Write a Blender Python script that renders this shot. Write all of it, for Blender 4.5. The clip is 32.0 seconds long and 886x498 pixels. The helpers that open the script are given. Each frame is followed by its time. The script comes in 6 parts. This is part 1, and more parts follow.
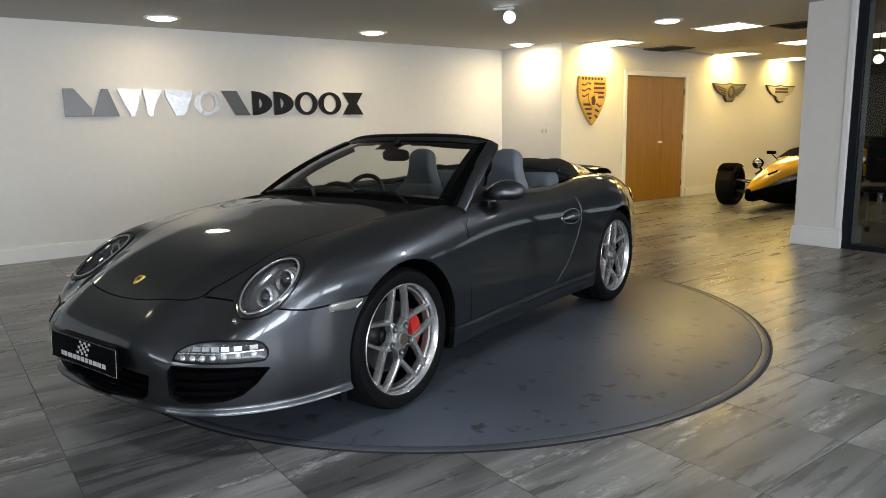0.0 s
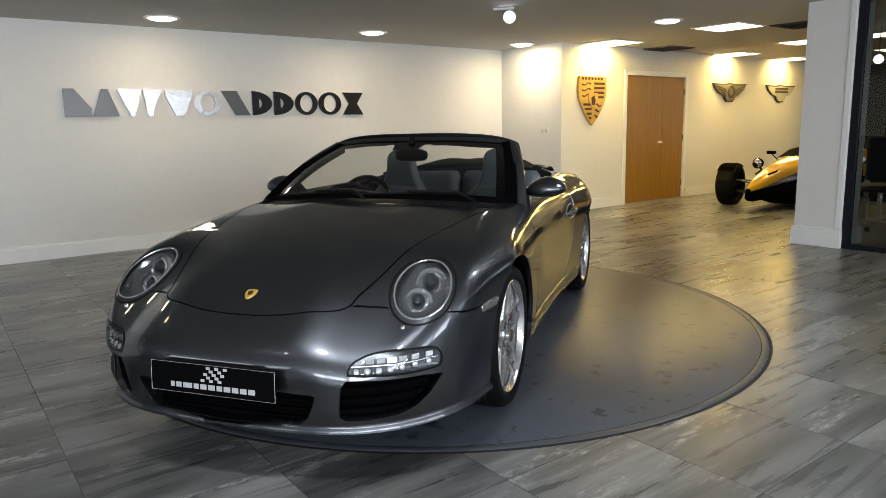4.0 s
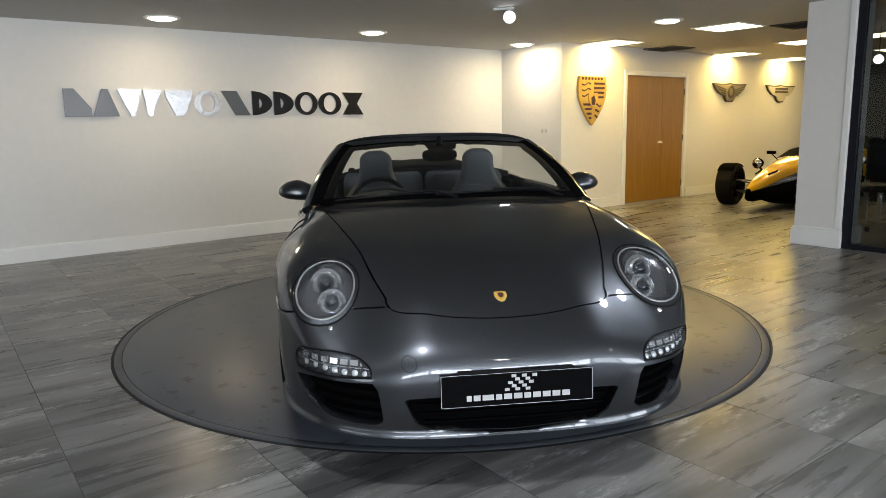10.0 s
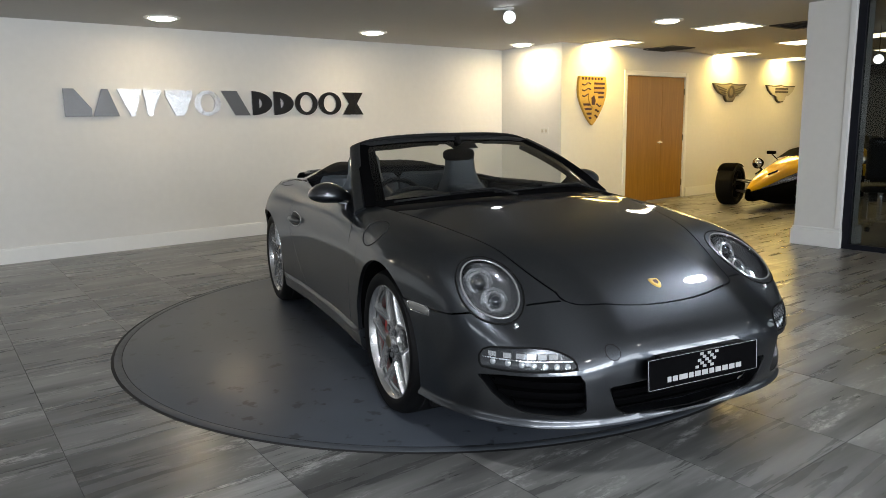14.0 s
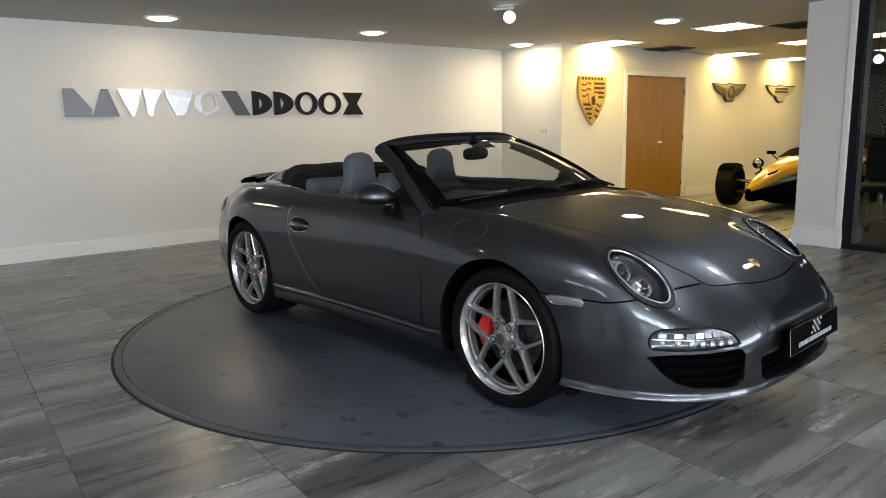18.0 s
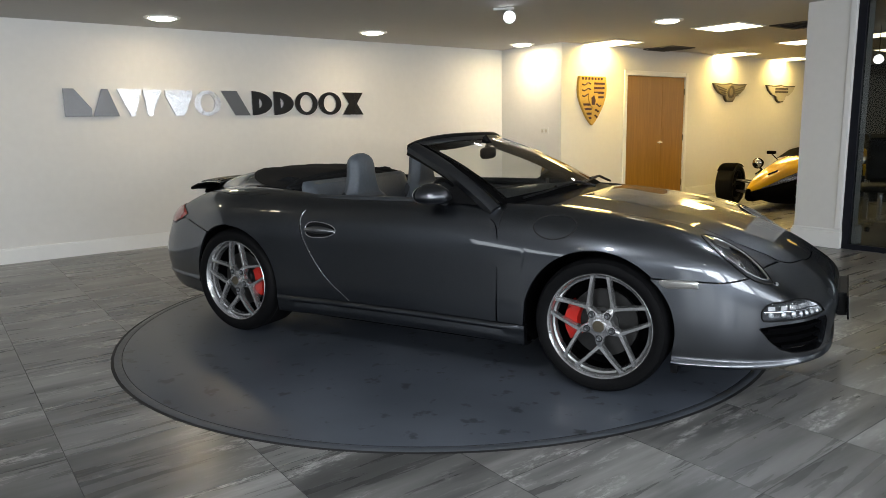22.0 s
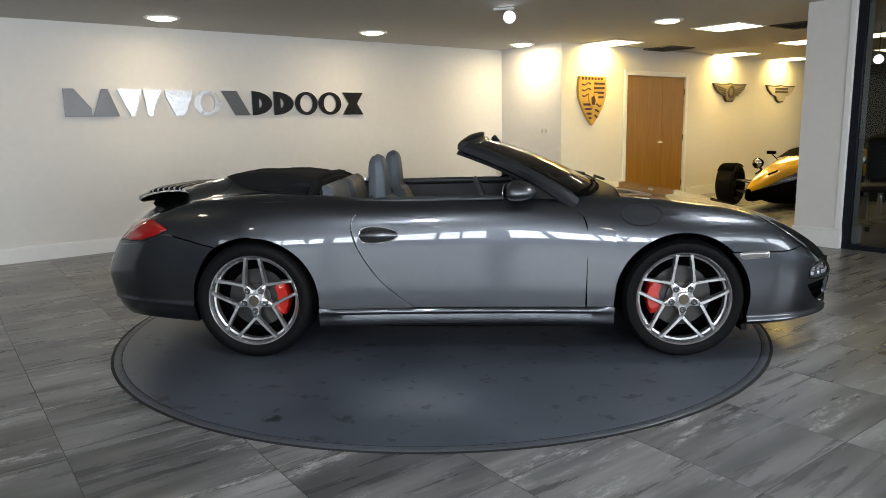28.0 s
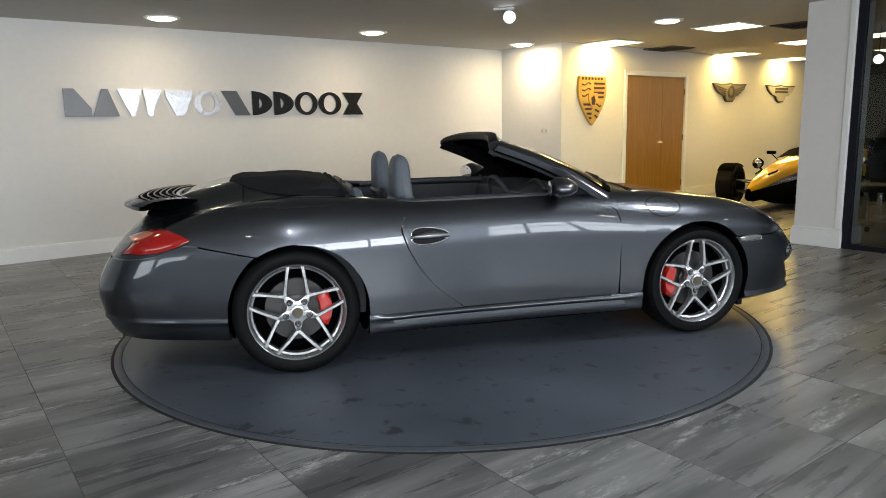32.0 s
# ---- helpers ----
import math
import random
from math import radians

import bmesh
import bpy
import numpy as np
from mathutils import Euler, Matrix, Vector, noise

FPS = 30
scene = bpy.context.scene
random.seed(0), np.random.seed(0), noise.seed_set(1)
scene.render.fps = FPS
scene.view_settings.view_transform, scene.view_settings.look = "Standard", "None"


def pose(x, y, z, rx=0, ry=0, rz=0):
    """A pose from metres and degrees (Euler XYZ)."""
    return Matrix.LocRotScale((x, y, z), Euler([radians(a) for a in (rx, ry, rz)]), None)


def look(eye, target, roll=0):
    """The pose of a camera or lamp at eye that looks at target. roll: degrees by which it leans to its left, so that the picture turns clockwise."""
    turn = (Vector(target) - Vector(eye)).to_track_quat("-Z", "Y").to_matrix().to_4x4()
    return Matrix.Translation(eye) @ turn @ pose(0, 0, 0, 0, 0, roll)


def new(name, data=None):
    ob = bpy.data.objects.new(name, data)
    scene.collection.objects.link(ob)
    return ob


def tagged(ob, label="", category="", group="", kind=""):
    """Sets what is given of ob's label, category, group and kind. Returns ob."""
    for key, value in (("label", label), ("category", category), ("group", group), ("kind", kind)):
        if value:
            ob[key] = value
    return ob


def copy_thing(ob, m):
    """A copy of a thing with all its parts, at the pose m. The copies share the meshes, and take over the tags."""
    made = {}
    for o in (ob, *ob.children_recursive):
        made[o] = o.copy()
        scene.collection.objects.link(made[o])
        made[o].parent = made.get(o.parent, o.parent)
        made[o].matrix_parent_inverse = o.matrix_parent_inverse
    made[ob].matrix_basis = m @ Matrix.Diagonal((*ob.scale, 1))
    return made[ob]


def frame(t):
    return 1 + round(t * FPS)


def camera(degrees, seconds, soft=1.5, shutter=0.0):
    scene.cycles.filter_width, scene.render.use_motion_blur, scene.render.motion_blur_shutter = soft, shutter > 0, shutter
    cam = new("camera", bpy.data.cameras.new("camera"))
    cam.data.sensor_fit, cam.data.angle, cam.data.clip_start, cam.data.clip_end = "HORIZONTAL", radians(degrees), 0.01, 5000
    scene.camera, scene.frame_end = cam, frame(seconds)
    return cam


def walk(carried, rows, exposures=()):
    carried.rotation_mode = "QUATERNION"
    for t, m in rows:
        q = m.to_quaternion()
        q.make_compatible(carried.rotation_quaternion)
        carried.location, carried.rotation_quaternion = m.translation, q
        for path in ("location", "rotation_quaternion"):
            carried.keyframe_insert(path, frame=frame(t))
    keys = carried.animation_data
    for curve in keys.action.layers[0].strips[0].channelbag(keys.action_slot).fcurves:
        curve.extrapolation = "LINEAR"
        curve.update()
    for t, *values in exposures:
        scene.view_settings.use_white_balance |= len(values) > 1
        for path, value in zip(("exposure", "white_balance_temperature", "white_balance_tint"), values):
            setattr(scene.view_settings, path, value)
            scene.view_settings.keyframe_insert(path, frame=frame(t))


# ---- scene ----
# camera: on a fixed stand, a little above the car's beltline
cam = camera(64.84, 32.0, soft=0.7)
EYE = Vector((-2.8116, -3.6484, 1.2687))
AIM = Vector((0.60445, 0.77756, -0.17334))
walk(cam, [(0.0, look(EYE, EYE + AIM, -1.19)), (32.0, look(EYE, EYE + AIM, -1.19))],
     exposures=[(0.0, 0.0), (32.0, 0.0)])

# ---- world and large lights ----
CEIL = 2.386
XL, XR, YB = -10.5, 14.0, -7.5
world = bpy.data.worlds.new("world")
scene.world = world
world.use_nodes = True
sky = world.node_tree.nodes.new("ShaderNodeTexSky")
sky.sky_type, sky.sun_disc = "NISHITA", False
sky.sun_elevation, sky.sun_rotation = radians(35), radians(200)
world.node_tree.nodes["Background"].inputs["Strength"].default_value = 0.08
world.node_tree.links.new(sky.outputs[0], world.node_tree.nodes["Background"].inputs["Color"])


def area_lamp(name, m, sx, sy, power, color, spread=180):
    data = bpy.data.lights.new(name, "AREA")
    data.shape, data.size, data.size_y, data.energy, data.color = "RECTANGLE", sx, sy, power, color
    data.spread = radians(spread)
    ob = new(name, data)
    ob.matrix_world = m
    return ob


def spot_lamp(name, m, power, color, angle, blend=0.6, radius=0.04):
    data = bpy.data.lights.new(name, "SPOT")
    data.energy, data.color, data.spot_size, data.spot_blend, data.shadow_soft_size = power, color, radians(angle), blend, radius
    ob = new(name, data)
    ob.matrix_world = m
    return ob


COOL = (0.95, 0.97, 1.0)
WARM, PALE, DAY = (1.0, 0.64, 0.09), (1.0, 0.78, 0.45), (0.86, 0.93, 1.0)
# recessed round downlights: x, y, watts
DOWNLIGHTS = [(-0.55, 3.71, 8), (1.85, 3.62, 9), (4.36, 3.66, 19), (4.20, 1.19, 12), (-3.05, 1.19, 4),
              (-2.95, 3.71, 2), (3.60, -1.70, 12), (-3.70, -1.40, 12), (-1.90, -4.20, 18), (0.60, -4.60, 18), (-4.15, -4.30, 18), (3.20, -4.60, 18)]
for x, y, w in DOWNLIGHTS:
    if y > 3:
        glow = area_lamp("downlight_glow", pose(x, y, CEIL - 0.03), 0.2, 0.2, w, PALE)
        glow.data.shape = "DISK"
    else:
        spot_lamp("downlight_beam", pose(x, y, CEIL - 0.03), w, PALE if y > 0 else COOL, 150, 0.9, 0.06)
# white spotlights turned on the car: x, y of the mount
SPOTS = [(2.06, 1.49), (-2.15, -2.10), (1.30, -2.15)]
for x, y in SPOTS[1:]:
    at = Vector((x, y, CEIL - 0.10))
    to = (Vector((0.3 * x, -0.9, 0.0)) - at).normalized()
    spot_lamp("spot_beam", Matrix.Translation(at + 0.09 * to) @ to.to_track_quat("-Z", "Y").to_matrix().to_4x4(), 92, (0.93, 0.97, 1.0), 105, 0.8, 0.08)
# square ceiling panels over the far bay: x, y, watts
PANELS = [(5.34, 1.12, 14), (5.43, 2.93, 25), (8.78, 3.00, 24), (10.75, 3.00, 24), (7.95, 1.40, 12), (8.05, 0.48, 6), (10.6, 1.12, 13)]
for x, y, w in PANELS:
    area_lamp("panel_glow", pose(x, y, CEIL - 0.03), 0.56, 0.56, w, WARM)
# daylight in the openings of the glazed front behind the camera: x of the middle
# those at 0.1 and 2.5 are added only to brighten the front wing
WINDOWS = [-9.4, -7.1, -4.7, -2.3, 0.1, 2.5, 6.4]
SKY = [150, 130, 165, 120, 55, 95, 60]
WZ0, WZ1 = 0.85, 2.27
for x, w in zip(WINDOWS, SKY):
    area_lamp("window_daylight", pose(x, -7.42, (WZ0 + WZ1) / 2, 90, 0, 0), 2.0, WZ1 - WZ0 - 0.1, w, DAY)
# and in unseen windows added to the side walls to brighten the car: y of the middle, watts
SZ0 = 1.25
SIDE_WINDOWS = {"west": [(-2.9, 24), (-0.5, 24)], "east": [(-4.3, 18), (-1.9, 18)]}
for side, rows in SIDE_WINDOWS.items():
    for y, w in rows:
        area_lamp("window_daylight", pose(XL + 0.08 if side == "west" else XR - 0.08, y, (SZ0 + WZ1) / 2, 90, 0, -90 if side == "west" else 90), 2.0, WZ1 - SZ0 - 0.1, w, DAY)

# ---- materials ----


def node(nt, kind, **inputs):
    n = nt.nodes.new(kind)
    for k, v in inputs.items():
        n.inputs[k.replace("_", " ")].default_value = v
    return n


def ramp(nt, src, stops):
    n = nt.nodes.new("ShaderNodeValToRGB")
    e = n.color_ramp.elements
    while len(e) < len(stops):
        e.new(0.5)
    for el, (pos, col) in zip(e, stops):
        el.position, el.color = pos, (*col, 1) if len(col) == 3 else col
    nt.links.new(src, n.inputs[0])
    return n.outputs[0]


def coords(nt, scale=(1, 1, 1), shuffle=None):
    tc = nt.nodes.new("ShaderNodeTexCoord")
    out = tc.outputs["Object"]
    if shuffle:
        mul = nt.nodes.new("ShaderNodeVectorMath")
        mul.operation = "SCALE"
        mul.inputs[0].default_value = (37.0, 91.0, 53.0)
        nt.links.new(shuffle, mul.inputs["Scale"])
        add = nt.nodes.new("ShaderNodeVectorMath")
        nt.links.new(out, add.inputs[0])
        nt.links.new(mul.outputs[0], add.inputs[1])
        out = add.outputs[0]
    m = nt.nodes.new("ShaderNodeMapping")
    m.inputs["Scale"].default_value = scale
    nt.links.new(out, m.inputs[0])
    return m.outputs[0]


def material(name, color, rough=0.5, metal=0.0, vary=0.0, grain=30.0, bump=0.0, coat=0.0, spec=0.5, emit=None, power=0.0,
             rough_vary=0.0, trans=0.0, ior=1.45):
    """A Principled material whose colour and roughness wander at two scales."""
    m = bpy.data.materials.new(name)
    m.use_nodes = True
    nt = m.node_tree
    b = nt.nodes["Principled BSDF"]
    b.inputs["Base Color"].default_value = (*color, 1)
    b.inputs["Roughness"].default_value, b.inputs["Metallic"].default_value = rough, metal
    b.inputs["Coat Weight"].default_value, b.inputs["Coat Roughness"].default_value = coat, 0.03
    b.inputs["Specular IOR Level"].default_value = spec
    b.inputs["Transmission Weight"].default_value, b.inputs["IOR"].default_value = trans, ior
    if emit:
        b.inputs["Emission Color"].default_value, b.inputs["Emission Strength"].default_value = (*emit, 1), power
    if vary or bump or rough_vary:
        fine = node(nt, "ShaderNodeTexNoise", Scale=grain, Detail=5.0)
        wide = node(nt, "ShaderNodeTexNoise", Scale=grain * 0.07, Detail=3.0)
        at = coords(nt)
        nt.links.new(at, fine.inputs["Vector"])
        nt.links.new(at, wide.inputs["Vector"])
        mix = node(nt, "ShaderNodeMix")
        mix.data_type = "FLOAT"
        mix.inputs[0].default_value = 0.5
        nt.links.new(fine.outputs["Fac"], mix.inputs[2])
        nt.links.new(wide.outputs["Fac"], mix.inputs[3])
        if vary:
            lo, hi = [max(0, c * (1 - vary)) for c in color], [min(1, c * (1 + vary)) for c in color]
            nt.links.new(ramp(nt, mix.outputs[0], [(0.3, lo), (0.7, hi)]), b.inputs["Base Color"])
        if rough_vary:
            r = nt.nodes.new("ShaderNodeMapRange")
            r.inputs["From Min"].default_value, r.inputs["From Max"].default_value = 0.3, 0.7
            r.inputs["To Min"].default_value, r.inputs["To Max"].default_value = max(0, rough - rough_vary), min(1, rough + rough_vary)
            nt.links.new(mix.outputs[0], r.inputs["Value"])
            nt.links.new(r.outputs[0], b.inputs["Roughness"])
        if bump:
            bp = node(nt, "ShaderNodeBump", Strength=bump, Distance=0.002)
            nt.links.new(fine.outputs["Fac"], bp.inputs["Height"])
            nt.links.new(bp.outputs[0], b.inputs["Normal"])
    return m


def piece_random(nt):
    """A number for each tile, whether it is an object or an island of the joined field."""
    info, geo, add, wrap = (nt.nodes.new(k) for k in ("ShaderNodeObjectInfo", "ShaderNodeNewGeometry", "ShaderNodeMath", "ShaderNodeMath"))
    nt.links.new(info.outputs["Random"], add.inputs[0])
    nt.links.new(geo.outputs["Random Per Island"], add.inputs[1])
    wrap.operation = "FRACT"
    nt.links.new(add.outputs[0], wrap.inputs[0])
    return wrap.outputs[0]


def floor_tile_material():
    """Weathered board print: broad bands, fine streaks, chalky scuffs, each tile its own tone."""
    m = material("weathered_board_tile", (0.12, 0.115, 0.11), 0.32)
    nt = m.node_tree
    b = nt.nodes["Principled BSDF"]
    b.inputs["IOR"].default_value = 1.43
    each = piece_random(nt)

    def blend(kind, fac, one, two):
        n = nt.nodes.new("ShaderNodeMix")
        n.data_type, n.blend_type = "RGBA", kind
        for value, socket in ((fac, n.inputs[0]), (one, n.inputs[6]), (two, n.inputs[7])):
            if isinstance(value, bpy.types.NodeSocket):
                nt.links.new(value, socket)
            else:
                socket.default_value = value
        return n.outputs[2]

    def grain_noise(scale, stretch, detail, rough, distort=0.0):
        n = node(nt, "ShaderNodeTexNoise", Scale=scale, Detail=detail, Roughness=rough, Distortion=distort)
        nt.links.new(coords(nt, stretch, each), n.inputs["Vector"])
        return n.outputs["Fac"]
    band = grain_noise(1.1, (0.6, 4.2, 1.0), 3.0, 0.5)
    streak = grain_noise(1.5, (0.8, 9.0, 1.0), 6.0, 0.6, 0.15)
    scuff = grain_noise(1.7, (0.9, 4.0, 1.0), 5.0, 0.6)
    speck = grain_noise(20.0, (0.8, 2.2, 1.0), 6.0, 0.75)
    pit = grain_noise(3.2, (0.9, 4.0, 1.0), 5.0, 0.6)
    base = ramp(nt, band, [(0.36, (0.082, 0.082, 0.082)), (0.50, (0.145, 0.144, 0.142)), (0.64, (0.220, 0.218, 0.215))])
    base = blend("MULTIPLY", 0.9, base, ramp(nt, streak, [(0.30, (0.62, 0.62, 0.62)), (0.50, (1.0, 1.0, 1.0)), (0.72, (1.40, 1.40, 1.40))]))
    base = blend("MULTIPLY", 0.45, base, ramp(nt, pit, [(0.28, (0.30, 0.30, 0.30)), (0.46, (1.0, 1.0, 1.0))]))
    wide = ramp(nt, scuff, [(0.53, (0, 0, 0)), (0.64, (1, 1, 1))])
    fine = ramp(nt, speck, [(0.46, (0, 0, 0)), (0.60, (1, 1, 1))])
    chalk = blend("MULTIPLY", 1.0, wide, fine)
    base = blend("MIX", chalk, base, (0.43, 0.427, 0.42, 1))
    tint = ramp(nt, each, [(0.0, (0.72, 0.72, 0.72)), (0.5, (1.0, 1.0, 1.0)), (1.0, (1.20, 1.20, 1.20))])
    nt.links.new(blend("MULTIPLY", 1.0, base, tint), b.inputs["Base Color"])
    r = nt.nodes.new("ShaderNodeMapRange")
    r.inputs["To Min"].default_value, r.inputs["To Max"].default_value = 0.20, 0.38
    nt.links.new(streak, r.inputs["Value"])
    nt.links.new(r.outputs[0], b.inputs["Roughness"])
    bp = node(nt, "ShaderNodeBump", Strength=0.015, Distance=0.002)
    nt.links.new(streak, bp.inputs["Height"])
    nt.links.new(bp.outputs[0], b.inputs["Normal"])
    return m


def oak_material():
    m = material("oak_veneer", (0.30, 0.15, 0.03), 0.4)
    nt = m.node_tree
    b = nt.nodes["Principled BSDF"]
    at = coords(nt, (9.0, 9.0, 0.7))
    n = node(nt, "ShaderNodeTexNoise", Scale=3.0, Detail=7.0, Distortion=0.6)
    nt.links.new(at, n.inputs["Vector"])
    nt.links.new(ramp(nt, n.outputs["Fac"], [(0.3, (0.27, 0.132, 0.016)), (0.55, (0.31, 0.155, 0.020)), (0.75, (0.35, 0.178, 0.027))]), b.inputs["Base Color"])
    return m


def rubber_disc_material():
    """Scuffed dark rubber with darker oil stains."""
    m = material("scuffed_rubber", (0.05, 0.055, 0.065), 0.42)
    nt = m.node_tree
    b = nt.nodes["Principled BSDF"]
    b.inputs["IOR"].default_value = 1.5
    at = coords(nt)
    wide = node(nt, "ShaderNodeTexNoise", Scale=1.3, Detail=5.0)
    spots = node(nt, "ShaderNodeTexNoise", Scale=8.5, Detail=3.0, Roughness=0.55)
    fine = node(nt, "ShaderNodeTexNoise", Scale=90.0, Detail=3.0)
    for n in (wide, spots, fine):
        nt.links.new(at, n.inputs["Vector"])
    base = ramp(nt, wide.outputs["Fac"], [(0.3, (0.036, 0.042, 0.054)), (0.7, (0.068, 0.077, 0.095))])
    mask = ramp(nt, spots.outputs["Fac"], [(0.61, (0, 0, 0)), (0.67, (0.88, 0.88, 0.88))])
    mix = nt.nodes.new("ShaderNodeMix")
    mix.data_type = "RGBA"
    nt.links.new(mask, mix.inputs[0])
    nt.links.new(base, mix.inputs[6])
    mix.inputs[7].default_value = (0.010, 0.011, 0.013, 1)
    nt.links.new(mix.outputs[2], b.inputs["Base Color"])
    r = nt.nodes.new("ShaderNodeMapRange")
    r.inputs["To Min"].default_value, r.inputs["To Max"].default_value = 0.29, 0.44
    nt.links.new(wide.outputs["Fac"], r.inputs["Value"])
    nt.links.new(r.outputs[0], b.inputs["Roughness"])
    bp = node(nt, "ShaderNodeBump", Strength=0.15, Distance=0.001)
    nt.links.new(fine.outputs["Fac"], bp.inputs["Height"])
    nt.links.new(bp.outputs[0], b.inputs["Normal"])
    return m


def car_paint(name, color):
    m = material(name, color, 0.36, 1.0, coat=1.0)
    nt = m.node_tree
    b = nt.nodes["Principled BSDF"]
    b.inputs["Coat IOR"].default_value, b.inputs["Coat Roughness"].default_value = 1.60, 0.012
    b.inputs["Specular Tint"].default_value = (0.36, 0.38, 0.41, 1)
    flake = nt.nodes.new("ShaderNodeTexVoronoi")
    flake.inputs["Scale"].default_value = 900.0
    nt.links.new(coords(nt), flake.inputs["Vector"])
    lo, hi = [c * 0.7 for c in color], [min(1, c * 1.4) for c in color]
    nt.links.new(ramp(nt, flake.outputs["Color"], [(0.2, lo), (0.8, hi)]), b.inputs["Base Color"])
    return m


def sheet_glass(name, tint, rough=0.0, ior=1.5):
    """A thin clear sheet: it lets light straight through and mirrors at its surface."""
    m = bpy.data.materials.new(name)
    m.use_nodes = True
    nt = m.node_tree
    nt.nodes.remove(nt.nodes["Principled BSDF"])
    clear, gloss, mix, fr = (nt.nodes.new(k) for k in ("ShaderNodeBsdfTransparent", "ShaderNodeBsdfGlossy", "ShaderNodeMixShader", "ShaderNodeFresnel"))
    clear.inputs[0].default_value = (*tint, 1)
    gloss.inputs["Roughness"].default_value, fr.inputs["IOR"].default_value = rough, ior
    nt.links.new(fr.outputs[0], mix.inputs[0])
    nt.links.new(clear.outputs[0], mix.inputs[1])
    nt.links.new(gloss.outputs[0], mix.inputs[2])
    nt.links.new(mix.outputs[0], nt.nodes["Material Output"].inputs[0])
    return m


